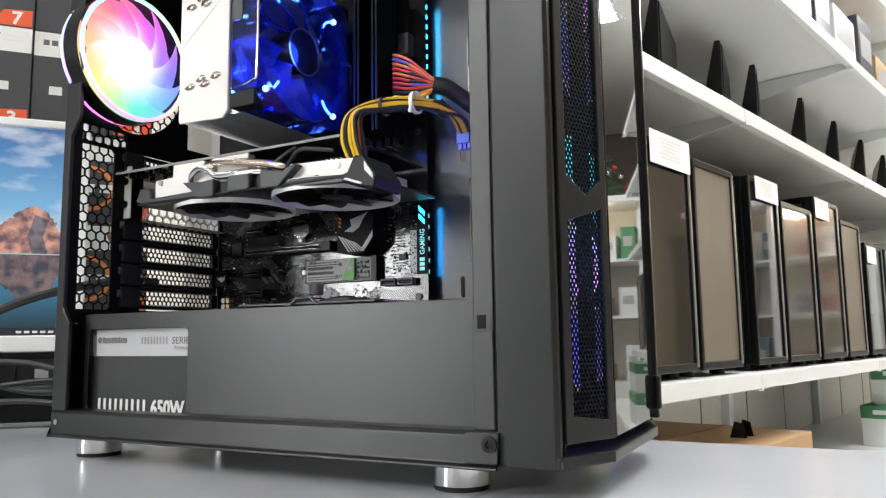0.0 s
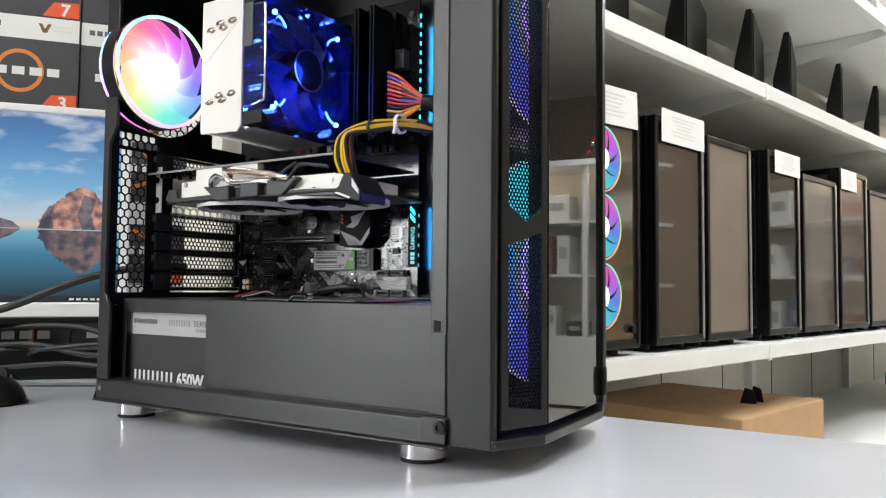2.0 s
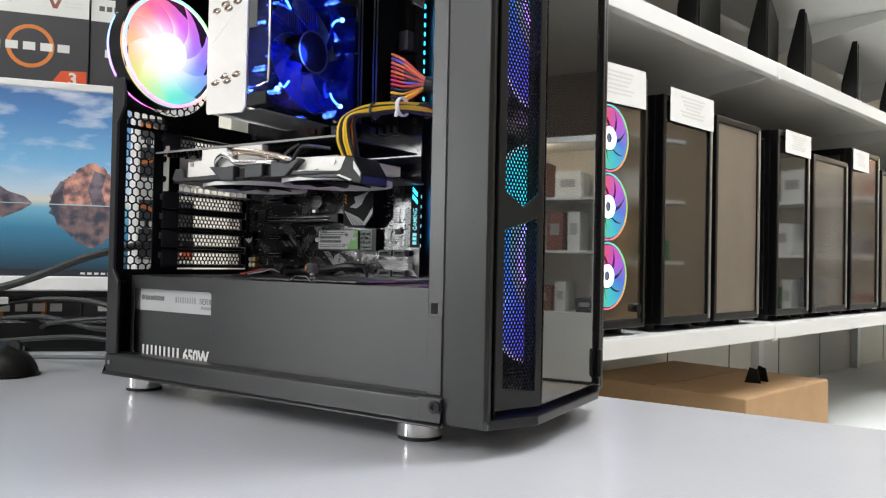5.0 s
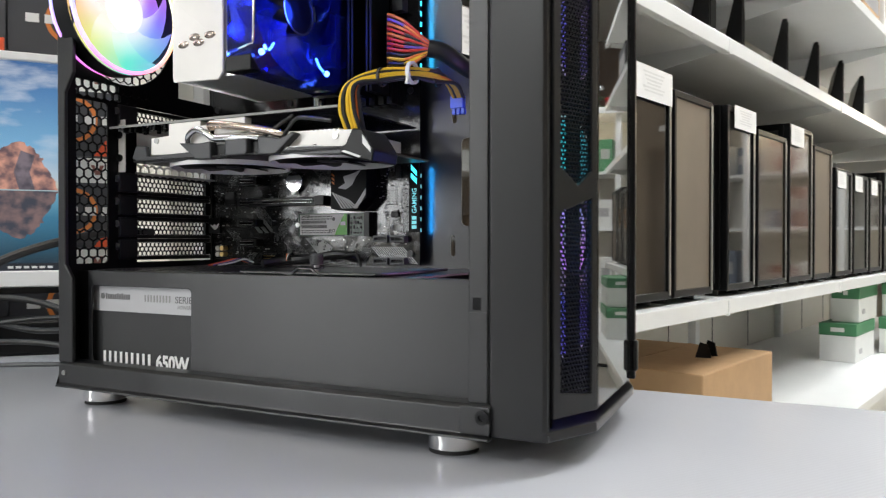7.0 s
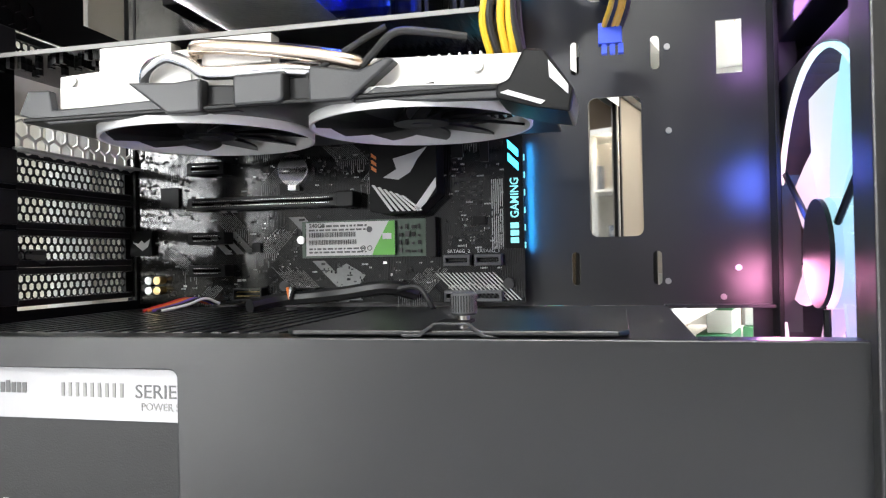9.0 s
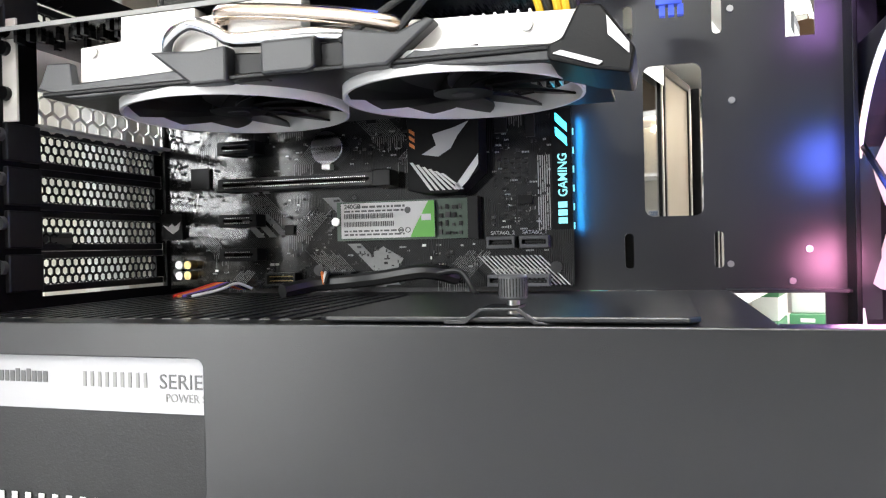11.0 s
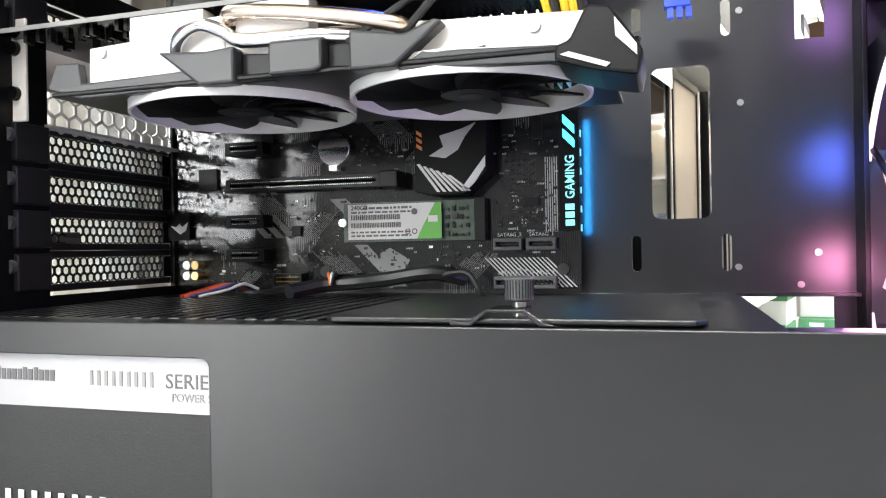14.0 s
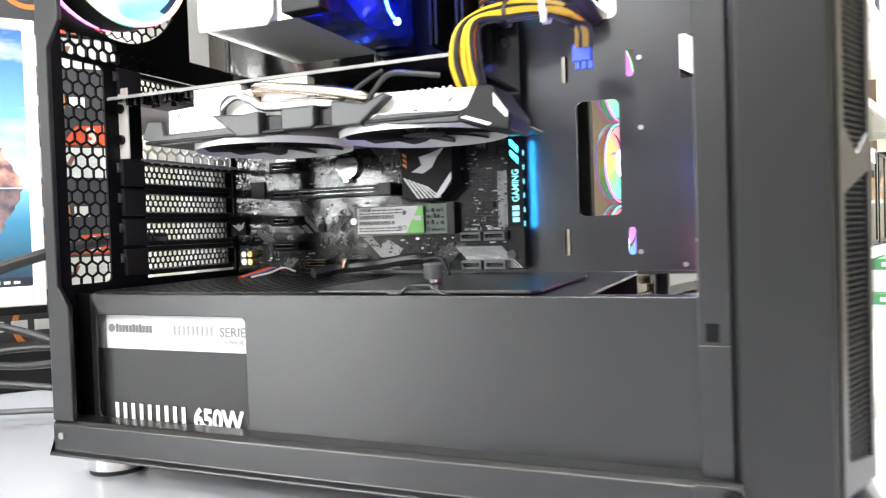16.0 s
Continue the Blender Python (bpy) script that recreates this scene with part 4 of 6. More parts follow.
for x, z, w in ((0.1590, 0.1215, 0.0190), (0.2000, 0.1215, 0.0130), (0.2180, 0.1215, 0.0100)):
    h = part("pin_header", plate_with_holes(x, x + w, z, z + 0.0075, [[(x + 0.001, z + 0.001), (x + w - 0.001, z + 0.001), (x + w - 0.001, z + 0.0065), (x + 0.001, z + 0.0065)]], 0.1580, 0.1665, "xz"), black_plastic, mb)
    for i in range(int(w / 0.0026)):
        for dz in (0.0025, 0.005):
            part("pin", box(x + 0.0022 + i * 0.0024, x + 0.0027 + i * 0.0024, 0.1590, 0.1665, z + dz, z + dz + 0.0005), gold, h)
part("audio_cover", prism([(0.0840, 0.1500), (0.1000, 0.1500), (0.1000, 0.1660), (0.0840, 0.1660)], 0.1630, 0.1664, "xz"), black_paint, mb)
part("audio_mark", prism([(0.0865, 0.1590), (0.0900, 0.1560), (0.0935, 0.1535), (0.0975, 0.1560), (0.0990, 0.1610), (0.0950, 0.1580), (0.0930, 0.1600), (0.0905, 0.1580)], 0.1626, 0.1629, "xz"), white_print, mb)

# lit edge of the board
part("edge_plate", box(0.3268, 0.3374, 0.1652, 0.1664, 0.150, 0.214), black_paint, mb)
for k in range(3):
    part("lit_bar", box(0.3298, 0.3346, 0.1648, 0.1651, 0.1530 + k * 0.0042, 0.1562 + k * 0.0042), led_teal, mb, "glowing teal bar")
text_part("lit_lettering", "GAMING", 0.0068, Matrix.Translation((0.3346, 0.1650, 0.1672)) @ FACE_Y @ Matrix.Rotation(radians(90), 4, "Z"), led_teal, mb, "glowing teal lettering", bold=0.0001, wide=0.86)
for k in range(2):
    part("lit_slash", prism([(0.3290, 0.2000 + k * 0.0075), (0.3350, 0.1940 + k * 0.0075), (0.3350, 0.1985 + k * 0.0075), (0.3290, 0.2045 + k * 0.0075)], 0.1648, 0.1651, "xz"), led_cyan, mb, "glowing cyan slash")
for k in range(12):
    part("edge_led", box(0.3376, 0.3386, 0.1668, 0.1682, 0.300 + k * 0.0095, 0.304 + k * 0.0095), led_cyan, mb, "small cyan light")
for k in range(6):
    part("edge_led", box(0.3376, 0.3382, 0.1672, 0.1682, 0.150 + k * 0.010, 0.1535 + k * 0.010), led_teal, mb, "small teal light")
part("socket_cover", box(0.195, 0.245, 0.158, 0.166, 0.31, 0.36), steel, mb)
part("power_stage_heatsink", box(0.125, 0.160, 0.140, 0.166, 0.30, 0.41), black_paint, mb, bevel=0.001)
part("power_socket", box(0.3180, 0.3275, 0.1480, 0.1665, 0.290, 0.343), black_plastic, mb, bevel=0.0005)
part("front_usb_socket", box(0.3060, 0.3250, 0.1560, 0.1665, 0.352, 0.372), grey_plastic, mb, bevel=0.0005)
for x in (0.2830, 0.2925, 0.3020, 0.3115):
    part("memory_socket", box(x - 0.003, x + 0.003, 0.156, 0.1665, 0.268, 0.412), black_plastic, mb)

# ---- memory ----
mem = None
for x in (0.2925, 0.3115):
    if mem is None:
        mem = thing("memory_module", (x, 0.156, 0.34), "tall black memory stick in its socket on the board", "memory module", "memory sticks")
        part("circuit_strip", box(x - 0.0006, x + 0.0006, 0.128, 0.1560, 0.274, 0.407), pcb, mem)
        for s in (-1, 1):
            part("heat_spreader", box(x + s * 0.0007, x + s * 0.0032, 0.120, 0.150, 0.273, 0.408), black_paint, mem, bevel=0.0005)
    else:
        copy_thing(mem, pose(x, 0.156, 0.34))

# ---- solid state stick ----
ssd = thing("solid_state_drive", (0.247, 0.163, 0.156), "slim green drive stick with a white and green label", "drive")
part("board", box(0.2070, 0.2870, 0.1612, 0.1622, 0.1452, 0.1672), pcb_green, ssd)
part("chip", box(0.2100, 0.2400, 0.1596, 0.1611, 0.1470, 0.1655), black_plastic, ssd)
lb = part("label", box(0.2105, 0.2660, 0.1590, 0.1594, 0.1464, 0.1662), white_print, ssd, "white paper label")
part("label_corner", prism([(0.2560, 0.1464), (0.2660, 0.1464), (0.2660, 0.1662), (0.2625, 0.1662), (0.2535, 0.1500), (0.2520, 0.1464)], 0.1587, 0.1589, "xz"), green_print, lb)
part("label_box", box(0.2585, 0.2640, 0.1584, 0.1586, 0.1555, 0.1590), white_print, lb)
text_part("print", "240GB", 0.0036, Matrix.Translation((0.2125, 0.1588, 0.1632)) @ FACE_Y, grey_print, lb, bold=0.0001)
bm = bmesh.new()
for r, (z, h) in enumerate(((0.1634, 0.0012), (0.1612, 0.0010), (0.1500, 0.0010), (0.1480, 0.0010))):
    x = 0.2205 if r == 0 else 0.2125
    while x < 0.248:
        w = rng.uniform(0.001, 0.004)
        box(x, x + w, 0.1587, 0.1589, z, z + h, bm=bm)
        x += w + 0.0009
for z in (0.1575, 0.1530):
    x = 0.2125
    while x < 0.242:
        w = rng.uniform(0.0003, 0.0009)
        box(x, x + w, 0.1587, 0.1589, z, z + 0.0028, bm=bm)
        x += w + 0.0005
o = part("print_bar", bm, grey_print, lb)
o["kind"] = "stuff"
for x, z in ((0.2465, 0.1505), (0.2505, 0.1505)):
    part("mark", ring((x, 0.1588, z), 0.0011, 0.0016, -0.0001, 0.0001, "y", 16), grey_print, lb)
part("mark", cyl((0.2505, 0.1588, 0.1615), 0.0018, -0.0002, "y", 14), grey_print, lb)
part("connector", box(0.2845, 0.2905, 0.1590, 0.1664, 0.1445, 0.1678), black_plastic, ssd, bevel=0.0003)
part("screw", cyl((0.2065, 0.1610, 0.1562), 0.0024, -0.0012, "y", 14), steel, ssd, smooth=True)
for i in range(16):
    x, z = 0.2680 + (i % 4) * 0.0038, 0.1475 + (i // 4) * 0.0046
    part("chip", box(x, x + rng.uniform(0.0012, 0.003), 0.1600, 0.1612, z, z + rng.uniform(0.001, 0.0032)), black_plastic if i % 3 else chip_grey, ssd)

ssd.location += Vector((-0.0030, 0.0, 0.0014))

# ---- graphics card ----
gpu = thing("graphics_card", (0.23, 0.09, 0.205), "black and white graphics card with two fans facing down", "graphics card")
part("circuit_board", box(0.0900, 0.3380, 0.0345, 0.1580, 0.2432, 0.2448), pcb, gpu, "dark board with a pale edge")
part("board_edge", box(0.0900, 0.3380, 0.0341, 0.0345, 0.2430, 0.2450), pale_print, gpu, "bare pale board edge")
bm = bmesh.new()
for i in range(34):
    x = rng.uniform(0.095, 0.18)
    y = rng.uniform(0.038, 0.06)
    box(x, x + 0.002, y, y + 0.003, 0.2400, 0.2432, bm=bm)
part("board_part", bm, black_plastic, gpu)["kind"] = "stuff"
bm = hex_sheet(lambda a, b: True, 0.064, 0.166, 0.2045, 0.2240, 0.0095, 0.0078, 0.0842, 0.0852)
part("bracket_vent", bm, alu, gpu, "steel bracket with hexagon holes")
part("bracket_edge", box(0.0842, 0.0915, 0.0640, 0.1655, 0.2050, 0.2066), steel, gpu, "bright steel bracket edge", bevel=0.0003)
part("bracket", box(0.0840, 0.0852, 0.0640, 0.1660, 0.2240, 0.2520), alu, gpu, "bright steel bracket", bevel=0.0003)
part("bracket_flange", box(0.0840, 0.0960, 0.0455, 0.0470, 0.2050, 0.2530), alu, gpu, "bright steel bracket flange", bevel=0.0003)
for z in (0.2180, 0.2390):
    part("bracket_screw", cyl((0.0900, 0.0455, z), 0.0034, -0.0026, "y", 14), black_plastic, gpu, smooth=True)

FANS = ((0.1910, 0.0805), (0.3010, 0.0805))
circ = [[(fx + 0.0522 * math.cos(2 * math.pi * k / 48), fy + 0.0522 * math.sin(2 * math.pi * k / 48)) for k in range(48)] for fx, fy in FANS]
part("shroud_underside", plate_with_holes(0.1280, 0.3620, 0.0275, 0.1370, circ, 0.2100, 0.2120, "xy"), black_plastic, gpu, "black fan shroud", bevel=0.0006)
# front skirt of the shroud: black bands and angled blocks
part("shroud_band", prism([(0.1250, 0.2140), (0.1300, 0.2245), (0.1415, 0.2240), (0.1430, 0.2150), (0.2030, 0.2165), (0.2080, 0.2095), (0.1420, 0.2085)], 0.0285, 0.0330, "xz"), card_plastic, gpu, bevel=0.0007)
part("shroud_block", prism([(0.1830, 0.2240), (0.2030, 0.2090), (0.2190, 0.2090), (0.2190, 0.2235), (0.2060, 0.2225)], 0.0255, 0.0335, "xz"), card_plastic, gpu, bevel=0.0012)
part("shroud_block", prism([(0.2190, 0.2215), (0.2190, 0.2095), (0.2340, 0.2095), (0.2340, 0.2205)], 0.0310, 0.0360, "xz"), black_plastic, gpu, bevel=0.0008)
part("shroud_block", prism([(0.2340, 0.2235), (0.2340, 0.2105), (0.2540, 0.2105), (0.2570, 0.2120), (0.2570, 0.2235)], 0.0255, 0.0335, "xz"), card_plastic, gpu, bevel=0.0012)
part("shroud_block", prism([(0.2570, 0.2220), (0.2570, 0.2100), (0.2680, 0.2100), (0.2680, 0.2220)], 0.0310, 0.0360, "xz"), black_plastic, gpu, bevel=0.0008)
part("shroud_block", prism([(0.2680, 0.2250), (0.2680, 0.2095), (0.2860, 0.2095), (0.3050, 0.2245), (0.3015, 0.2260), (0.2900, 0.2215)], 0.0255, 0.0335, "xz"), card_plastic, gpu, bevel=0.0012)
part("shroud_band", prism([(0.2860, 0.2090), (0.3480, 0.2065), (0.3480, 0.2125), (0.2960, 0.2150)], 0.0285, 0.0330, "xz"), card_plastic, gpu, bevel=0.0007)
endp = part("shroud_end", prism([(0.3450, 0.2118), (0.3450, 0.2065), (0.3600, 0.2020), (0.3735, 0.1995), (0.3750, 0.2080), (0.3640, 0.2240), (0.3560, 0.2250), (0.3500, 0.2135)], 0.0265, 0.0620, "xz"), black_plastic, gpu, "black angular shroud end", bevel=0.0012)
part("accent", prism([(0.3655, 0.2195), (0.3728, 0.2095), (0.3728, 0.2060), (0.3658, 0.2130)], 0.0255, 0.0264, "xz"), white_print, endp, "white accent wedge")
part("accent", prism([(0.3470, 0.2082), (0.3500, 0.2090), (0.3640, 0.2040), (0.3625, 0.2028)], 0.0255, 0.0264, "xz"), white_print, gpu, "white accent wedge")
# white heatsink sides and fins
part("heatsink_side", prism([(0.1430, 0.2165), (0.1435, 0.2310), (0.1640, 0.2320), (0.1640, 0.2370), (0.2100, 0.2385), (0.2100, 0.2160)], 0.0335, 0.0350, "xz"), alu, gpu, "bright aluminium heatsink side")
part("heatsink_side", prism([(0.2105, 0.2160), (0.2105, 0.2300), (0.2700, 0.2290), (0.3050, 0.2270), (0.3570, 0.2250), (0.3510, 0.2118)], 0.0337, 0.0350, "xz"), alu, gpu, "bright aluminium heatsink side")
part("heatsink_block", box(0.1640, 0.2000, 0.0336, 0.0420, 0.2320, 0.2425), alu, gpu, bevel=0.0005)
part("heatsink_block", box(0.2150, 0.2480, 0.0336, 0.0420, 0.2300, 0.2425), alu, gpu, bevel=0.0005)
fin0 = None
for i in range(46):
    x = 0.1440 + i * 0.0043
    if fin0 is None:
        fin0 = part("fin", box(x, x + 0.0008, 0.0352, 0.1300, 0.2180, 0.2275), fins, gpu)
    else:
        f2 = new("fin", fin0.data)
        f2.parent = gpu
        f2.location = (i * 0.0043, 0, 0)
part("heat_pipe", tube([(0.2130, 0.0330, 0.2355), (0.2160, 0.0300, 0.2378), (0.2400, 0.0285, 0.2350), (0.2700, 0.0285, 0.2300), (0.2860, 0.0290, 0.2262), (0.2900, 0.0335, 0.2245)], 0.0033, 12, 6), copper, gpu, "polished copper heat pipe", smooth=True)
part("heat_pipe", tube([(0.1860, 0.0345, 0.2230), (0.1910, 0.0300, 0.2300), (0.2010, 0.0285, 0.2340), (0.2120, 0.0285, 0.2305), (0.2200, 0.0290, 0.2262), (0.2380, 0.0290, 0.2252), (0.2560, 0.0300, 0.2250), (0.2700, 0.0330, 0.2240)], 0.0030, 12, 6), chrome, gpu, "polished heat pipe", smooth=True)
part("fan_lead", tube([(0.2860, 0.0310, 0.2200), (0.2950, 0.0290, 0.2285), (0.3050, 0.0280, 0.2360), (0.3200, 0.0300, 0.2350), (0.3330, 0.0330, 0.2330)], 0.0016, 8, 6), black_wire, gpu, "thin black fan lead", smooth=True)
part("fan_lead", tube([(0.2660, 0.0300, 0.2215), (0.2900, 0.0270, 0.2330), (0.3000, 0.0300, 0.2390)], 0.0014, 8, 6), black_wire, gpu, "thin black fan lead", smooth=True)
part("side_screw", cyl((0.3370, 0.0335, 0.2212), 0.0024, -0.0014, "y", 14), zinc, gpu, smooth=True)
part("side_screw", cyl((0.1500, 0.0335, 0.2285), 0.0024, -0.0014, "y", 14), zinc, gpu, smooth=True)
for fx, fy in FANS:
    fan = part("fan", cyl((fx, fy, 0.2080), 0.0130, 0.0090, "z", 32), black_plastic, gpu, "black card fan with a white rim", smooth=True)
    part("rim", ring((fx, fy, 0.0), 0.0506, 0.0520, 0.2060, 0.2150, "z", 72), white_print, fan, "white fan rim", smooth=True)
    part("hub_cap", cyl((fx, fy, 0.2079), 0.0050, -0.0004, "z", 28), card_plastic, fan, smooth=True)
    for k in range(11):
        part("blade", blade((fx, fy, 0), 0.0128, 0.0504, 2 * math.pi * k / 11, 0.42, 0.2082, 0.2150, "z", 0.60), black_plastic, fan, smooth=True)
part("power_socket", box(0.3390, 0.3560, 0.0400, 0.0500, 0.2130, 0.2225), black_plastic, gpu, bevel=0.0005)

# ---- processor cooler ----
cool = thing("processor_cooler", (0.20, 0.16, 0.337), "white-capped tower cooler with a clear blue lit fan", "processor cooler")
CZ0, CZ1 = 0.2760, 0.4060
cap = part("cap_plate", prism([(0.1735, CZ0 + 0.004), (0.1745, CZ0), (0.2240, CZ0 - 0.002), (0.2290, CZ0 + 0.004), (0.2290, CZ1), (0.1735, CZ1)], 0.0290, 0.0310, "xz"), alu, cool, "matt white aluminium cap plate", bevel=0.0006)
for z in (0.3080, 0.3780):
    for k in range(4):
        c = (0.1860 + 0.0085 * k + (0.004 if k % 2 else 0), 0.0290, z + (0.0035 if k % 2 else -0.0015))
        b = bmesh.new()
        bmesh.ops.create_uvsphere(b, u_segments=14, v_segments=8, radius=0.0042, matrix=Matrix.Translation(c) @ Matrix.Diagonal((1.5, 0.45, 0.75, 1)))
        part("pipe_end", b, pipe_dark, cap, "polished pipe end", smooth=True)
for s in (1, -1):
    part("fold_line", prism([(0.1760, 0.343), (0.1772, 0.343), (0.2280, 0.343 + s * 0.040), (0.2268, 0.343 + s * 0.040)], 0.0286, 0.0289, "xz"), alu, cap)
fin0 = None
for i in range(38):
    y = 0.0330 + i * 0.0028
    if fin0 is None:
        fin0 = part("fin", box(0.1750, 0.2425, y, y + 0.0006, CZ0 + 0.001, CZ1), fins, cool)
    else:
        f2 = new("fin", fin0.data)
        f2.parent = cool
        f2.location = (0, i * 0.0028, 0)
part("base_block", box(0.185, 0.240, 0.140, 0.158, 0.315, 0.365), copper, cool)
part("mount_foot", cyl((0.2380, 0.1500, 0.2700), 0.0060, 0.014, "z", 16), chrome, cool, smooth=True)
FC = Vector((0.2555, 0.0800, 0.3380))
b = []
for s1, s2 in ((1, 1), (1, -1), (-1, 1), (-1, -1)):
    b.append(prism([(FC.y + s1 * 0.0625, FC.z + s2 * 0.0625), (FC.y + s1 * 0.050, FC.z + s2 * 0.0625), (FC.y + s1 * 0.0625, FC.z + s2 * 0.050)], 0.2425, 0.2685, "yz"))
cf = part("fan", plate_with_holes(FC.y - 0.0610, FC.y + 0.0610, FC.z - 0.0610, FC.z + 0.0610, [[(FC.y + 0.0592 * math.cos(2 * math.pi * k / 64), FC.z + 0.0592 * math.sin(2 * math.pi * k / 64)) for k in range(64)]], 0.2430, 0.2680, "yz"), clear_frame, cool, "clear fan frame with blue glow in its tint", smooth=True)
for q in b:
    part("fan_corner", q, black_plastic, cf, bevel=0.0008)
part("fan_side", box(0.2440, 0.2545, 0.0176, 0.0189, 0.3480, 0.3985), grey_plastic, cf, "grey strip on the fan side", bevel=0.0004)
part("hub", cyl((FC.x - 0.010, FC.y, FC.z), 0.0200, 0.0215, "x", 40), black_plastic, cf, smooth=True)
part("hub_ring", ring((FC.x + 0.0116, FC.y, FC.z), 0.0192, 0.0208, 0, 0.0006, "x", 40), zinc, cf, smooth=True)
for k in range(9):
    part("blade", blade(FC, 0.0200, 0.0585, 2 * math.pi * k / 9, 0.5, -0.008, 0.009, "x", 0.62), blue_lit_blade, cf, smooth=True)
for s1, s2 in ((1, 1), (1, -1), (-1, 1), (-1, -1)):
    c = (0.2640, FC.y + s1 * 0.0445, FC.z + s2 * 0.0445)
    b = bmesh.new()
    bmesh.ops.create_uvsphere(b, u_segments=12, v_segments=8, radius=0.0026, matrix=Matrix.Translation(c))
    part("fan_led", b, led_core, cf, "bright blue fan light", smooth=True)
    part("led_glow", tube([(0.2635, FC.y + s1 * 0.0415, FC.z + s2 * 0.0440), (0.2635, FC.y + s1 * 0.034, FC.z + s2 * 0.0400), (0.2635, FC.y + s1 * 0.029, FC.z + s2 * 0.034)], 0.0011, 8, 5), led_blue, cf, "blue lit streak in the plastic", smooth=True)
part("wire_clip", tube([(0.2400, 0.0225, 0.2930), (0.2660, 0.0180, 0.2950), (0.2705, 0.0180, 0.3050), (0.2705, 0.0180, 0.3750), (0.2660, 0.0180, 0.3850), (0.2400, 0.0225, 0.3870)], 0.0011, 8, 5), chrome, cool, "bent steel wire clip", smooth=True)


# ---- case fans ----
def case_fan(name, c, R, hub, thick, n, label, glow, rim, frame_mat, blade_mat, sides=(1,), round_frame=False):
    f = thing(name, c, label, "fan")
    c = Vector(c)
    s = R * 1.035
    if round_frame:
        part("frame", ring(c, R * 0.998, R * 1.012, -thick * 0.34, thick * 0.34, "x", 64), frame_mat, f, smooth=True)
    else:
        part("frame", plate_with_holes(c.y - s, c.y + s, c.z - s, c.z + s, [[(c.y + R * math.cos(2 * math.pi * k / 56), c.z + R * math.sin(2 * math.pi * k / 56)) for k in range(56)]], c.x - thick / 2, c.x + thick / 2, "yz"), frame_mat, f, bevel=0.0008)
    for sd in sides:
        part("light_ring", ring((c.x + sd * thick * 0.46, c.y, c.z), R * (0.945 if round_frame else 0.972), R * 0.995, 0, sd * thick * 0.09, "x", 72), rim, f, "glowing rainbow ring", smooth=True)
    h = part("hub", cyl((c.x - thick * 0.4, c.y, c.z), hub, thick * 0.8, "x", 40), blade_mat, f, smooth=True)
    for k in range(n):
        part("blade", blade(c, hub, R * (0.975 if round_frame else 0.93), 2 * math.pi * k / n, 0.4, -thick * 0.32, thick * 0.32, "x", 2 * math.pi / n * (1.12 if round_frame else 0.95)), blade_mat, f, smooth=True)
    for k in range(3):
        t = 2 * math.pi * k / 3 + 0.5
        d = Vector((0, math.cos(t), math.sin(t)))
        part("strut", tube([c + d * hub + Vector((-thick * 0.45, 0, 0)), c + d * R + Vector((-thick * 0.45, 0, 0))], 0.0016, 6, 2), frame_mat, f)
    return f


case_fan("rear_fan", (0.1015, 0.0330, 0.3470), 0.0570, 0.0200, 0.0250, 9, "white glowing fan with rainbow rings at the case's rear", rb_rear, rb_ring, black_plastic, rb_rear, (1, -1), True)
rf = bpy.data.objects["rear_fan"]
# added disc: fills the gaps between the blades with the fan's glow
part("glow_disc", cyl((0.0940, 0.0330, 0.3470), 0.0562, 0.0012, "x", 56), rb_rear, rf, "added white disc for the fan's glow between the blades")
for fz in (0.1440, 0.3480):
    ff = case_fan("front_fan", (0.4880, 0.0920, fz), 0.0885, 0.0240, 0.0270, 9, "large clear fan with a rainbow-lit ring behind the front", rb_front, rb_frontring, black_plastic, rb_front, (1, -1))
    part("hub_cover", cyl((0.4740, 0.0920, fz), 0.0235, -0.0020, "x", 40), black_plastic, ff, "black hub cover", smooth=True)
    # added ring, no part of the fan: gives the mesh its glow
    part("mesh_glow_ring", ring((0.5022, 0.0920, fz), 0.0440, 0.0850, 0, 0.0012, "x", 64), rb_meshglow, ff, "added blue and teal ring for the glow behind the mesh", smooth=True)
    part("hub_light", ring((0.5030, 0.0920, fz), 0.0262, 0.0292, 0, 0.0020, "x", 56), rb_hub, ff, "glowing ring round the hub", smooth=True)

# ---- drive plate on the shroud ----
dp = thing("drive_plate", (0.335, 0.055, 0.1168), "thin black drive plate held by a thumbscrew on the shroud", "drive bracket")
part("plate", prism([(0.2700, 0.0030), (0.3895, 0.0030), (0.3930, 0.0080), (0.3930, 0.1120), (0.2660, 0.1120), (0.2660, 0.0070)], 0.1172, 0.1192, "xy"), case_paint, dp, bevel=0.0006)
part("bridge", prism([(0.3130, 0.1168), (0.3200, 0.1168), (0.3255, 0.1212), (0.3370, 0.1212), (0.3425, 0.1168), (0.3490, 0.1168), (0.3435, 0.1180), (0.3375, 0.1222), (0.3250, 0.1222), (0.3190, 0.1182), (0.3130, 0.1182)], 0.0010, 0.0028, "xz"), case_paint, dp, bevel=0.0003)
part("bridge_tongue", box(0.3255, 0.3370, 0.0028, 0.0180, 0.1212, 0.1222), black_paint, dp)
ts = part("thumbscrew", cyl((0.3338, 0.0130, 0.1240), 0.0048, 0.0085, "z", 28), grey_plastic, dp, "knurled black thumbscrew", smooth=True, bevel=0.0009)
part("stem", cyl((0.3338, 0.0130, 0.1165), 0.0022, 0.0075, "z", 14), zinc, ts, smooth=True)
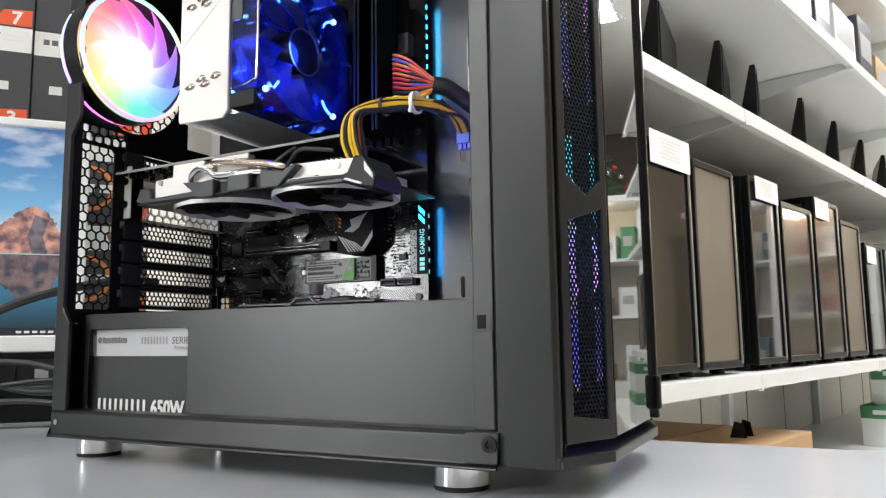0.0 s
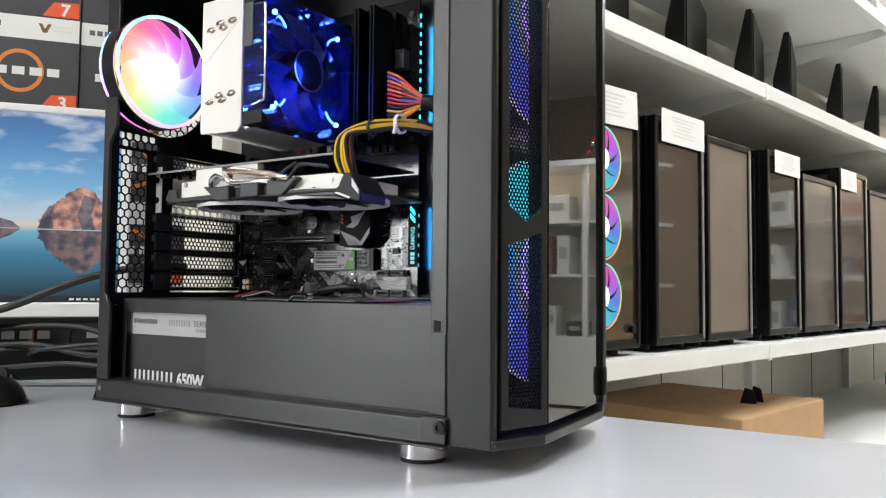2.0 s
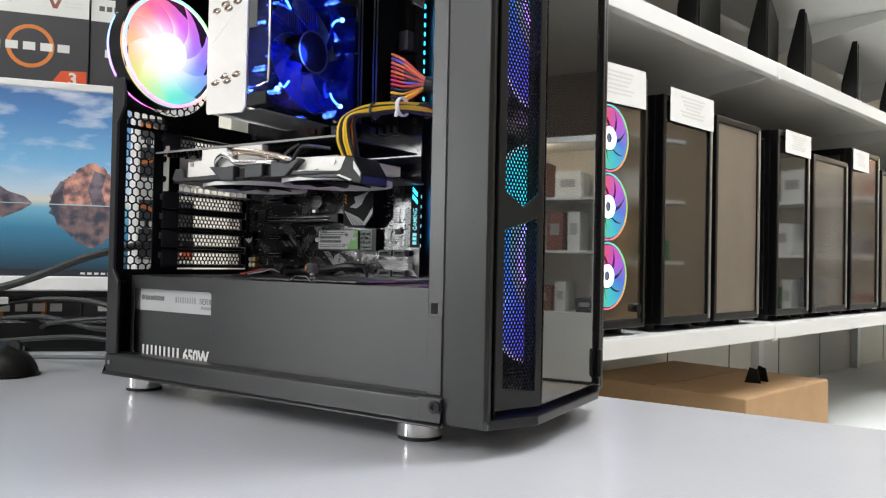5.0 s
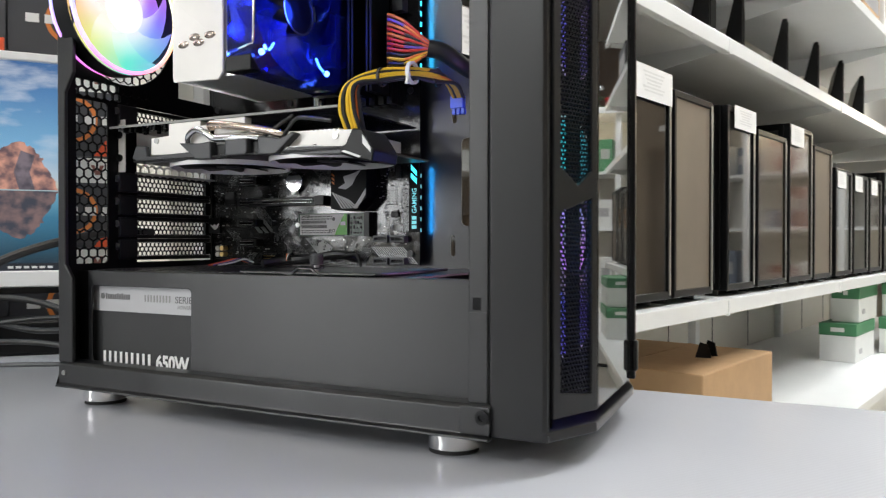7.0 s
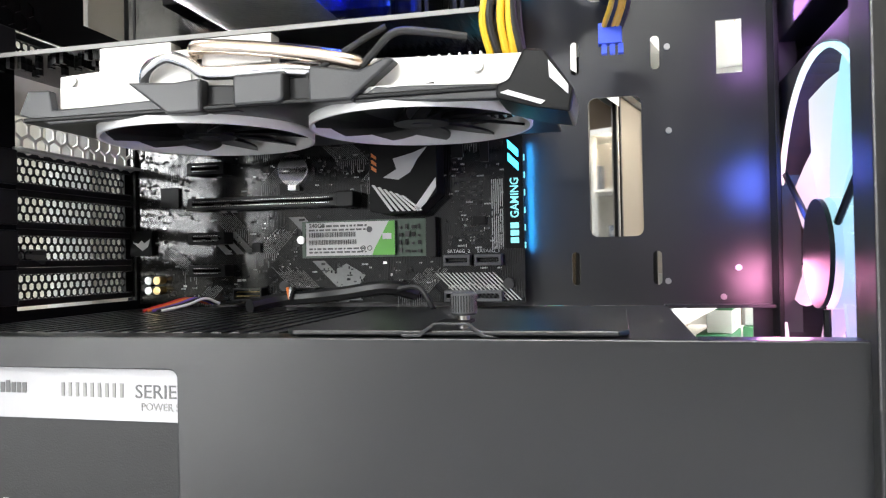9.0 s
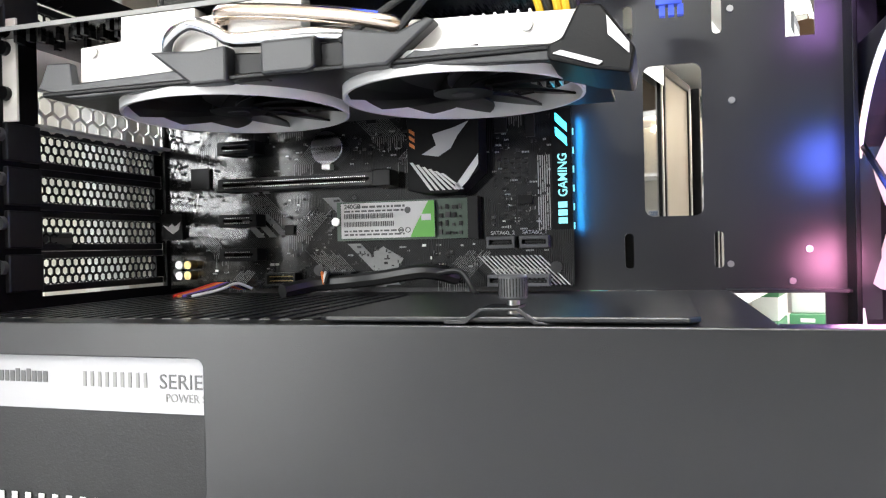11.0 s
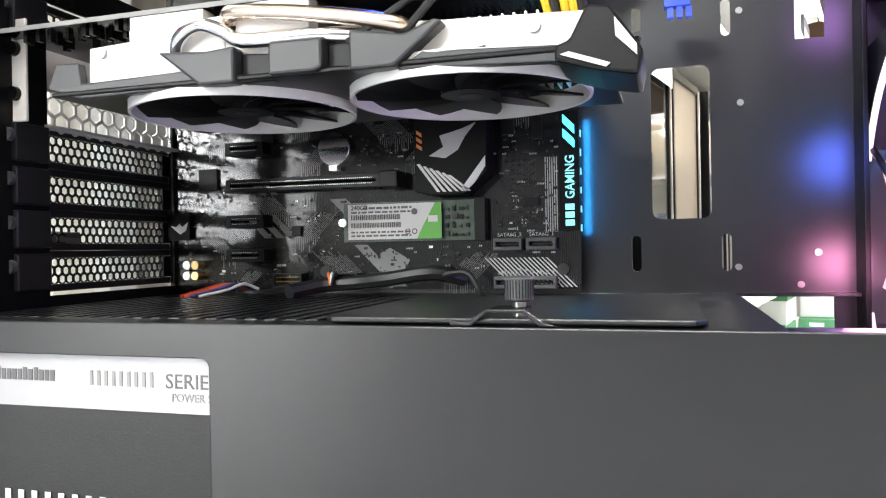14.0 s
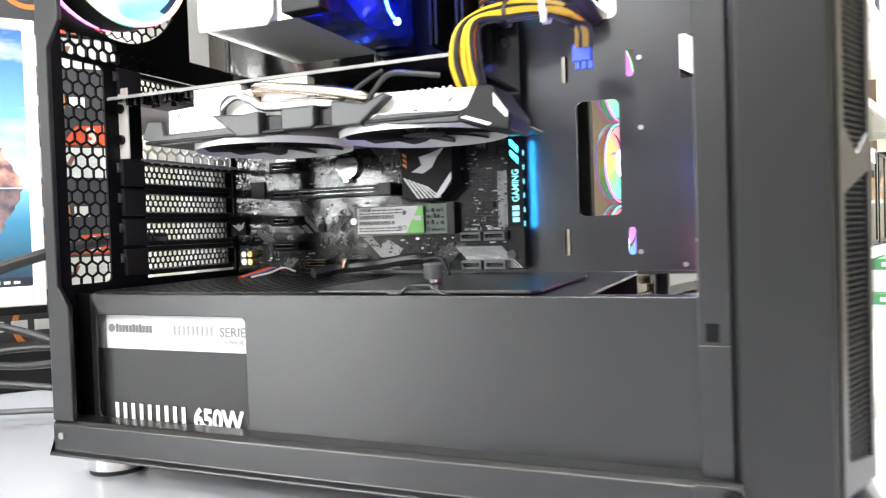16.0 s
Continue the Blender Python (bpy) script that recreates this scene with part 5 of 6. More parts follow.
for k in range(28):
    t = 2 * math.pi * k / 28
    part("knurl", box(0.3338 + 0.0047 * math.cos(t) - 0.0002, 0.3338 + 0.0047 * math.cos(t) + 0.0002, 0.0130 + 0.0047 * math.sin(t) - 0.0002, 0.0130 + 0.0047 * math.sin(t) + 0.0002, 0.1252, 0.1312), black_plastic, ts)


# ---- cables inside ----
def cable(name, pts, r, material, label, seg=8):
    t = thing(name, pts[0], label, "cable")
    part("lead", tube(pts, r, seg, 7), material, t, smooth=True)
    return t


pw = thing("power_cable", (0.3350, 0.0420, 0.2440), "bundle of yellow and black wires tied with a white band", "cable")
part("plug", box(0.3400, 0.3555, 0.0400, 0.0490, 0.2227, 0.2255), black_plastic, pw, bevel=0.0006)
for i in range(10):
    q, row = i % 5, i // 5
    x0 = 0.3415 + q * 0.0031
    ofs = (q - 2) * 0.0018
    wob = rng.uniform(-0.0018, 0.0018)
    pts = [(x0, 0.0418 + row * 0.0045, 0.2252), (x0 - 0.0022 + wob, 0.0365 + row * 0.007, 0.2420), (x0 * 0.6 + 0.353 * 0.4 + wob, 0.0350 + row * 0.006, 0.2590), (0.3650 + ofs * 0.7, 0.0490 + row * 0.005, 0.2670 - ofs),
           (0.3810, 0.0680 + row * 0.005 - wob * 0.5, 0.2715 - ofs * 0.8), (0.3910 + wob, 0.0900 + row * 0.004, 0.2725 - ofs + wob), (0.3930 + ofs, 0.1180 + row * 0.003, 0.2710), (0.3885 + ofs * 1.2, 0.1420, 0.2640)]
    m = yellow_wire if (row == 0 and q in (0, 2, 3)) or (row == 1 and q == 0) else orange_wire if q == 3 else black_wire
    part("wire", tube(pts, 0.0016, 8, 6), m, pw, {"yellow_wire": "yellow wire", "black_wire": "black wire", "orange_wire": "orange wire"}[m.name], smooth=True)
part("tie", ring((0.3830, 0.0700, 0.2715), 0.0072, 0.0088, -0.0016, 0.0016, "x", 24), tie_white, pw, "white nylon tie", smooth=True)
for tx, ty, tz in ((0.3660, 0.0525, 0.2665), (0.3915, 0.0960, 0.2722)):
    part("tie", ring((tx, ty, tz), 0.0062, 0.0074, -0.0010, 0.0010, "x", 20), black_wire, pw, "black nylon tie", smooth=True)
part("tie_tail", tube([(0.3840, 0.0620, 0.2690), (0.3850, 0.0590, 0.2650), (0.3840, 0.0590, 0.2610)], 0.0015, 8, 4), tie_white, pw, "white nylon tie", smooth=True)
part("spare_plug", box(0.3815, 0.3935, 0.1390, 0.1450, 0.2550, 0.2660), blue_plug, pw, "blue plug", bevel=0.0005)
for k in range(3):
    part("plug_prong", box(0.3830 + k * 0.0042, 0.3858 + k * 0.0042, 0.1400, 0.1440, 0.2500, 0.2550), blue_plug, pw)

aw = thing("board_cable", (0.3230, 0.1480, 0.3160), "fan of red, orange and violet wires into the board", "cable")
part("plug", box(0.3185, 0.3270, 0.1380, 0.1480, 0.2910, 0.3420), black_plastic, aw, bevel=0.0006)
WC = [orange_wire, yellow_wire, orange_wire, black_wire, red_wire, violet_wire, black_wire, red_wire, black_wire, red_wire, orange_wire, red_wire]
for i in range(24):
    k, row = i % 12, i // 12
    z0 = 0.2935 + k * 0.0042
    m = WC[k] if row == 0 else WC[(k * 5 + 3) % 12]
    e = (k - 5.5) * 0.0010
    part("wire", tube([(0.3205 + row * 0.004, 0.1385, z0), (0.3290, 0.1290 - row * 0.004, z0 - 0.001), (0.3460, 0.1230, 0.3100 + e * 3.6), (0.3640, 0.1280, 0.3065 + e * 1.2), (0.3710, 0.1320, 0.3050 + e * 0.9)], 0.0013, 7, 5), m, aw, smooth=True)
part("sleeve", tube([(0.3660, 0.1290, 0.3060), (0.3760, 0.1350, 0.3035), (0.3850, 0.1500, 0.2960), (0.3880, 0.1680, 0.2930), (0.3885, 0.1900, 0.2960)], 0.0075, 12, 6), black_wire, aw, "black woven sleeve", smooth=True)
cable("board_lead", [(0.1850, 0.1300, 0.1200), (0.1950, 0.1480, 0.1225), (0.2150, 0.1520, 0.1240), (0.2350, 0.1480, 0.1260), (0.2600, 0.1500, 0.1290), (0.2750, 0.1600, 0.1250)], 0.0040, black_wire, "thick black sleeved lead along the board's foot")
cable("board_lead", [(0.2600, 0.1500, 0.1265), (0.2780, 0.1500, 0.1290), (0.2870, 0.1450, 0.1200), (0.2900, 0.1400, 0.1172)], 0.0016, black_wire, "thin black lead along the board's foot")
for k, m in enumerate((red_wire, orange_wire, violet_wire, black_wire, tie_white)):
    cable("panel_wire", [(0.1180 + k * 0.003, 0.1280, 0.1176), (0.1240 + k * 0.004, 0.1400, 0.1205), (0.1330 + k * 0.003, 0.1500, 0.1235), (0.1420 + k * 0.002, 0.1580, 0.1200)], 0.0009, m, "thin coloured front panel wire")
for k, m in enumerate((orange_wire, tie_white, black_wire)):
    cable("panel_wire", [(0.1960 + k * 0.002, 0.1580, 0.1280), (0.2000 + k * 0.002, 0.1480, 0.1290), (0.2030, 0.1440, 0.1230)], 0.0008, m, "thin coloured front panel wire")

# ---- on the desk behind the case ----
def screen_picture():
    """A desktop picture: sky with clouds, a still sea and its reflection."""
    m = bpy.data.materials.new("screen_picture")
    m.use_nodes = True
    n, l = m.node_tree.nodes, m.node_tree.links
    b = n["Principled BSDF"]
    b.inputs["Base Color"].default_value = (0.01, 0.01, 0.01, 1)
    b.inputs["Roughness"].default_value = 0.25
    tc = n.new("ShaderNodeTexCoord")
    sep = n.new("ShaderNodeSeparateXYZ")
    l.new(tc.outputs["Object"], sep.inputs[0])
    mr = n.new("ShaderNodeMapRange")
    mr.inputs[1].default_value, mr.inputs[2].default_value = 0.105, 0.375
    l.new(sep.outputs[2], mr.inputs[0])
    cr = n.new("ShaderNodeValToRGB")
    stops = ((0.0, (0.010, 0.016, 0.030)), (0.07, (0.012, 0.06, 0.10)), (0.25, (0.04, 0.20, 0.34)), (0.36, (0.16, 0.42, 0.58)), (0.40, (0.65, 0.62, 0.52)), (0.44, (0.50, 0.62, 0.72)), (0.60, (0.20, 0.46, 0.72)), (0.85, (0.09, 0.25, 0.52)), (1.0, (0.06, 0.16, 0.38)))
    cr.color_ramp.elements.remove(cr.color_ramp.elements[1])
    for i, (p, c) in enumerate(stops):
        e = cr.color_ramp.elements[0] if i == 0 else cr.color_ramp.elements.new(p)
        e.position, e.color = p, (*c, 1)
    l.new(mr.outputs[0], cr.inputs[0])
    mp = n.new("ShaderNodeMapping")
    mp.inputs["Scale"].default_value = (9, 9, 26)
    no = n.new("ShaderNodeTexNoise")
    no.inputs["Scale"].default_value = 1.2
    no.inputs["Detail"].default_value = 7
    l.new(tc.outputs["Object"], mp.inputs[0])
    l.new(mp.outputs[0], no.inputs[0])
    cl = n.new("ShaderNodeMapRange")
    cl.inputs[1].default_value, cl.inputs[2].default_value = 0.50, 0.72
    l.new(no.outputs[0], cl.inputs[0])
    hi = n.new("ShaderNodeMapRange")
    hi.inputs[1].default_value, hi.inputs[2].default_value = 0.215, 0.30
    l.new(sep.outputs[2], hi.inputs[0])
    mu = n.new("ShaderNodeMath")
    mu.operation = "MULTIPLY"
    l.new(cl.outputs[0], mu.inputs[0])
    l.new(hi.outputs[0], mu.inputs[1])
    mx = n.new("ShaderNodeMix")
    mx.data_type = "RGBA"
    mx.inputs[7].default_value = (0.78, 0.82, 0.88, 1)
    l.new(mu.outputs[0], mx.inputs[0])
    l.new(cr.outputs[0], mx.inputs[6])
    l.new(mx.outputs[2], b.inputs["Emission Color"])
    b.inputs["Emission Strength"].default_value = 0.95
    return m


screen_mat = screen_picture()
def rock_picture(name, lo, hi_c):
    m = mat(name, (0.01, 0.01, 0.01), 0.3, var=0, emit=lo, power=0.85)
    n, l = m.node_tree.nodes, m.node_tree.links
    tc = n.new("ShaderNodeTexCoord")
    no = n.new("ShaderNodeTexNoise")
    no.inputs["Scale"].default_value = 60
    no.inputs["Detail"].default_value = 6
    cr = n.new("ShaderNodeValToRGB")
    cr.color_ramp.elements[0].position, cr.color_ramp.elements[0].color = 0.40, (*lo, 1)
    cr.color_ramp.elements[1].position, cr.color_ramp.elements[1].color = 0.62, (*hi_c, 1)
    l.new(tc.outputs["Object"], no.inputs[0])
    l.new(no.outputs[0], cr.inputs[0])
    l.new(cr.outputs[0], n["Principled BSDF"].inputs["Emission Color"])
    return m


def ragged(pts, amount, seed):
    r = random.Random(seed)
    out = []
    for a, b in zip(pts, pts[1:]):
        for k in range(4):
            f = k / 4
            j = amount if k else amount * 0.3
            out.append((a[0] + (b[0] - a[0]) * f + r.uniform(-j, j), a[1] + (b[1] - a[1]) * f + r.uniform(-j, j)))
    return out + [pts[-1]]


rock_lit = rock_picture("picture_rock_lit", (0.16, 0.10, 0.12), (0.80, 0.40, 0.30))
rock_dark = rock_picture("picture_rock_dark", (0.06, 0.055, 0.08), (0.24, 0.20, 0.24))
rock_mirror = rock_picture("picture_rock_mirror", (0.05, 0.06, 0.09), (0.26, 0.17, 0.17))
bar_dark = mat("picture_taskbar", (0.01, 0.01, 0.01), 0.3, var=0, emit=(0.012, 0.018, 0.03), power=0.8)

MON = pose(-0.212, 0.226, 0.0, 0, 0, 51)
MW = 0.515
mon = thing("monitor", (-0.212, 0.226, 0.0), "white-framed flat monitor with a seaside picture on", "monitor", turn=51)


def on(m, bm):
    bmesh.ops.transform(bm, matrix=m, verts=bm.verts)
    return bm


fr = part("frame", on(MON, plate_with_holes(-MW, 0.0, 0.083, 0.383, [[(-MW + 0.012, 0.104), (-0.012, 0.104), (-0.012, 0.372), (-MW + 0.012, 0.372)]], -0.006, 0.022, "xz")), monitor_white, mon, bevel=0.002)
part("back_cover", on(MON, box(-MW + 0.02, -0.02, 0.022, 0.045, 0.10, 0.37)), monitor_white, mon, bevel=0.006)
part("chin", on(MON, box(-MW, 0.0, -0.004, 0.020, 0.0745, 0.0825)), black_plastic, mon, bevel=0.001)
scr = part("screen", on(MON, box(-MW + 0.012, -0.012, 0.0, 0.004, 0.104, 0.372)), screen_mat, mon, "screen showing a bright seaside picture")


def flat_shape(name, pts, d, material):
    return part(name, on(MON, prism(pts, -0.0004 - d, -0.0002 - d, "xz")), material, scr)


HZ = 0.2080
arch = [(-0.118, HZ), (-0.115, 0.222), (-0.108, 0.236), (-0.100, 0.244), (-0.092, 0.247), (-0.080, 0.262), (-0.066, 0.268), (-0.050, 0.264), (-0.038, 0.250), (-0.030, 0.236), (-0.022, 0.220), (-0.016, HZ)]
arch = ragged(arch, 0.0028, 3)
flat_shape("rock", arch, 0.0, rock_lit)
flat_shape("rock_shade", [(-0.118, HZ), (-0.113, 0.226), (-0.104, 0.241), (-0.098, 0.240), (-0.101, 0.226), (-0.098, HZ)], 0.0004, rock_dark)
flat_shape("rock_shade", [(-0.062, HZ), (-0.068, 0.230), (-0.060, 0.258), (-0.044, 0.252), (-0.050, 0.230), (-0.044, HZ)], 0.0004, rock_dark)
flat_shape("rock", [(-0.235, HZ), (-0.222, 0.232), (-0.205, 0.240), (-0.188, 0.236), (-0.172, 0.224), (-0.150, 0.217), (-0.140, HZ)], 0.0, rock_dark)
flat_shape("rock", [(-0.420, HZ), (-0.400, 0.236), (-0.370, 0.250), (-0.330, 0.238), (-0.310, HZ)], 0.0, rock_dark)
flat_shape("reflection", [(a, 2 * HZ - 0.0015 - b * 1.0) for a, b in arch][::-1], 0.0, rock_mirror)
flat_shape("reflection", [(-0.235, HZ - 0.001), (-0.140, HZ - 0.001), (-0.152, 0.198), (-0.190, 0.180), (-0.222, 0.184)], 0.0, rock_mirror)
flat_shape("taskbar", [(-MW + 0.012, 0.1042), (-0.0122, 0.1042), (-0.0122, 0.1135), (-MW + 0.012, 0.1135)], 0.0, bar_dark)
for k in range(6):
    flat_shape("tray_icon", [(-0.075 + k * 0.009, 0.1070), (-0.069 + k * 0.009, 0.1070), (-0.069 + k * 0.009, 0.1100), (-0.075 + k * 0.009, 0.1100)], 0.0005, white_print)
part("stand_neck", on(MON, box(-MW / 2 - 0.03, -MW / 2 + 0.03, 0.035, 0.06, 0.010, 0.20)), monitor_white, mon, bevel=0.003)
part("stand_foot", on(MON, box(-MW / 2 - 0.12, -MW / 2 + 0.12, -0.06, 0.12, 0.0, 0.010)), monitor_white, mon, bevel=0.004)
part("maker_plate", on(MON, box(-0.205, -0.165, -0.0064, -0.004, 0.0640, 0.0740)), silver_print, mon, bevel=0.001)

# stacked processor boxes
BX, BW, BD = Vector((-0.346, 0.224, 0)), 0.162, 0.10
ROWS_Z = [0.0, 0.1326, 0.2652, 0.3978, 0.5455, 0.6930]


def cpu_box(col, row):
    h = ROWS_Z[row + 1] - ROWS_Z[row] - 0.0006
    jig = 0.003 * ((row * 7 + col * 3) % 3 - 1)
    M = Matrix.Translation(BX + Vector((0, 0, ROWS_Z[row]))) @ pose(0, 0, 0, 0, 0, 51) @ Matrix.Translation(((col - 1) * BW + col * 0.0015, jig + col * 0.004, 0))
    t = new("processor_box")
    t.matrix_basis = M
    ORIGIN[t.name] = M.inverted()
    tagged(t, "charcoal cardboard processor box with orange corner, in a stack" if row >= 3 else "charcoal cardboard processor box low in the stack", "box", "stack of processor boxes")
    part("carton", box(0, BW, 0, BD, 0, h), box_print, t, bevel=0.0012, local=True)
    part("white_band", box(0.0006, BW - 0.0006, -0.0003, -0.0001, h - 0.038, h - 0.002), white_card, t, local=True)
    for k in range(4):
        part("band_print", box(0.012 + k * 0.011, 0.020 + k * 0.011, -0.0005, -0.0003, h - 0.021, h - 0.013), grey_print, t, local=True)
    part("band_mark", prism([(0.104, h - 0.012), (0.110, h - 0.026), (0.116, h - 0.026), (0.122, h - 0.012), (0.117, h - 0.012), (0.113, h - 0.020), (0.109, h - 0.012)], -0.0005, -0.0003, "xz"), red_card, t, local=True)
    for k in range(2):
        part("band_print", box(0.126, 0.152, -0.0005, -0.0003, h - 0.017 - k * 0.006, h - 0.014 - k * 0.006), tag_print, t, local=True)
    rg = ring((0.080, -0.0002, h * 0.40), 0.0275, 0.0335, -0.0003, 0.0, "y", 56)
    part("ring_mark", rg, amber_print, t, "orange ring mark", local=True)
    for k in range(5):
        a = 0.022 + k * 0.024
        b = box(a, a + 0.017, -0.0007, -0.0004, h * 0.40 - 0.0062, h * 0.40 + 0.0062)
        part("word_bar", b, white_print, t, local=True)
    c = part("corner_tab", prism([(0.108, 0.001), (0.124, 0.024), (0.160, 0.026), (0.160, 0.001)], -0.0004, -0.0001, "xz"), orange_print, t, "orange corner tab", local=True)
    ORIGIN[c.name] = M.inverted()
    text_part("digit", "7" if row == 4 else "3", 0.026, M @ Matrix.Translation((0.134, -0.0006, 0.004)) @ FACE_Y, white_print, c, bold=0.0008)
    return t


for row in range(5):
    for col in range(2):
        cpu_box(col, row)

# mouse and cables
ms = thing("mouse", (-0.105, -0.030, 0.0), "black glossy computer mouse lying on the desk", "mouse", turn=25)
b = bmesh.new()
bmesh.ops.create_uvsphere(b, u_segments=28, v_segments=16, radius=1.0, matrix=pose(-0.105, -0.030, 0.0, 0, 0, 25) @ Matrix.Diagonal((0.056, 0.032, 0.038, 1)))
bmesh.ops.bisect_plane(b, geom=b.verts[:] + b.edges[:] + b.faces[:], plane_co=(0, 0, 0.002), plane_no=(0, 0, 1), clear_inner=True)
part("shell", b, black_plastic, ms, smooth=True)
part("wheel", on(pose(-0.105, -0.030, 0.0, 0, 0, 25), cyl((0.030, -0.003, 0.032), 0.008, 0.006, "y", 20)), rubber, ms, smooth=True)
part("sole", on(pose(-0.105, -0.030, 0.0, 0, 0, 25), prism(round_rect(-0.052, 0.052, -0.028, 0.028, 0.02), 0.0, 0.003, "xy")), black_plastic, ms)

cable("mains_lead", [(-0.400, -0.260, 0.004), (-0.250, -0.170, 0.030), (-0.130, -0.095, 0.075), (-0.040, -0.035, 0.105), (0.020, 0.010, 0.135), (0.060, 0.060, 0.150), (0.084, 0.090, 0.150)], 0.0042, black_wire, "black lead hanging up to the back of the case")
desk_cables = [[(-0.55, 0.05, 0.006), (-0.40, 0.06, 0.030), (-0.25, 0.10, 0.050), (-0.12, 0.12, 0.040), (0.02, 0.14, 0.060), (0.086, 0.12, 0.080)],
               [(-0.60, -0.05, 0.005), (-0.42, -0.01, 0.012), (-0.26, 0.04, 0.020), (-0.10, 0.07, 0.035), (0.00, 0.10, 0.030), (0.086, 0.10, 0.050)],
               [(-0.50, 0.12, 0.006), (-0.36, 0.10, 0.060), (-0.22, 0.16, 0.070), (-0.08, 0.20, 0.030), (0.05, 0.24, 0.006)],
               [(-0.48, 0.02, 0.005), (-0.30, 0.00, 0.006), (-0.18, 0.05, 0.006), (-0.05, 0.10, 0.010), (0.08, 0.15, 0.006)],
               [(-0.44, 0.08, 0.045), (-0.30, 0.12, 0.030), (-0.20, 0.10, 0.045), (-0.10, 0.16, 0.050), (0.02, 0.20, 0.005)]]
for i, p in enumerate(desk_cables):
    cable("desk_lead", p, (0.0035, 0.003, 0.004, 0.0026, 0.003)[i], black_wire if i != 3 else grey_plastic, "dark lead in the tangle behind the monitor")
lump = thing("power_strip", (-0.25, 0.16, 0.0), "black power strip among the cables behind the monitor", "power strip", turn=45)
part("body", on(pose(-0.25, 0.16, 0, 0, 0, 45), box(-0.16, 0.16, -0.028, 0.028, 0.0, 0.045)), black_plastic, lump, bevel=0.005)
part("switch", on(pose(-0.25, 0.16, 0, 0, 0, 45), box(0.10, 0.13, -0.012, 0.012, 0.0452, 0.051)), red_card, lump, "orange-red rocker switch", bevel=0.002)

# ---- on the shelving ----
FR = -0.030


def sbox(x0, x1, y0, y1, z0, z1):
    return box(x0, x1, y0, y1, z0, z1, m=SHELF)


STYLE = {"fans": ("black tower case with three rainbow ring fans", bronze_reflect_glass), "glass": ("black tower case with a smoked mirror front", dark_glass), "wood": ("black tower case with a grey-brown brushed front", wood_front),
         "bronze": ("black tower case with a bronze gloss front", bronze_reflect_glass)}


def shelf_case(a0, a1, top, style, z0=0.008, depth=0.40):
    label, fm = STYLE[style]
    mid = (a0 + a1) / 2
    t = thing("computer_case", tuple(SHELF @ Vector((FR - depth / 2, mid, z0))), label + " on the white shelf", "computer case", "cases on the shelf", turn=-14)
    part("body", sbox(FR - depth, FR - 0.018, a0, a1, z0 + 0.014, top), black_paint, t, bevel=0.003)
    part("side_glass", sbox(FR - depth + 0.03, FR - 0.03, a0 - 0.004, a0 - 0.0005, z0 + 0.03, top - 0.02), dark_glass, t, "dark glass side panel", bevel=0.001)
    part("front_frame", on(SHELF, plate_with_holes(a0 + 0.001, a1 - 0.001, z0 + 0.014, top - 0.001, [[(a0 + 0.013, z0 + 0.030), (a1 - 0.013, z0 + 0.030), (a1 - 0.013, top - 0.016), (a0 + 0.013, top - 0.016)]], FR - 0.018, FR, "yz")), black_plastic, t, bevel=0.002)
    part("front_pane", sbox(FR - 0.014, FR - 0.004, a0 + 0.0135, a1 - 0.0135, z0 + 0.0305, top - 0.0165), fm, t)
    part("trim_strip", sbox(FR - 0.006, FR + 0.002, a1 - 0.0125, a1 - 0.0045, z0 + 0.022, top - 0.010), zinc if style != "fans" else black_plastic, t, "dull metal edge strip", bevel=0.001)
    for dx in (0.05, depth - 0.05):
        for y in (a0 + 0.03, a1 - 0.03):
            part("foot", on(SHELF, cyl((FR - dx, y, z0), 0.016, 0.0138, "z", 20)), black_plastic, t, smooth=True)
    if style == "fans":
        for zc in (0.117, 0.239, 0.360):
            c = (FR + 0.0015, -0.634, zc)
            for nm, r0, r1, m in (("fan_ring", 0.0570, 0.0595, rb_shelfring), ("fan_core", 0.009, 0.021, rb_shelfcore), ("fan_disc", 0.0, 0.0, None)):
                if m is None:
                    for k in range(7):
                        b = blade((0, 0, 0), 0.023, 0.055, 2 * math.pi * k / 7, 0.4, -0.0005, 0.0008, "x", 0.84)
                        o = part("fan_blade", b, rb_shelf, t, "glowing fan blade", local=True)
                        o.location = (FR + 0.0022 - (FR - depth / 2), c[1] - mid, zc - z0)
                else:
                    o = part(nm, ring((0, 0, 0), r0, r1, 0, 0.002, "x", 48), m, t, "glowing rainbow ring", local=True)
                    o.location = (c[0] - (FR - depth / 2), c[1] - mid, zc - z0)
        part("knob", on(SHELF, cyl((FR - 0.004, a1 - 0.03, z0 + 0.05), 0.008, 0.010, "x", 16)), black_plastic, t, smooth=True)
    return t


CASES = [(-1.02, -0.80, 0.47, "glass"), (-0.735, -0.505, 0.487, "fans"), (-0.450, -0.252, 0.472, "glass"), (-0.238, -0.022, 0.463, "wood"), (0.070, 0.268, 0.474, "glass"), (0.290, 0.540, 0.440, "bronze"), (0.566, 0.806, 0.488, "bronze"),
         (0.830, 1.045, 0.450, "wood"), (1.100, 1.335, 0.400, "glass"), (1.365, 1.600, 0.398, "glass"), (1.640, 1.860, 0.398, "bronze"), (1.920, 2.140, 0.44, "glass"), (2.200, 2.420, 0.43, "bronze"), (2.480, 2.700, 0.45, "glass"), (2.760, 2.980, 0.45, "wood")]
for c in CASES:
    shelf_case(*c)


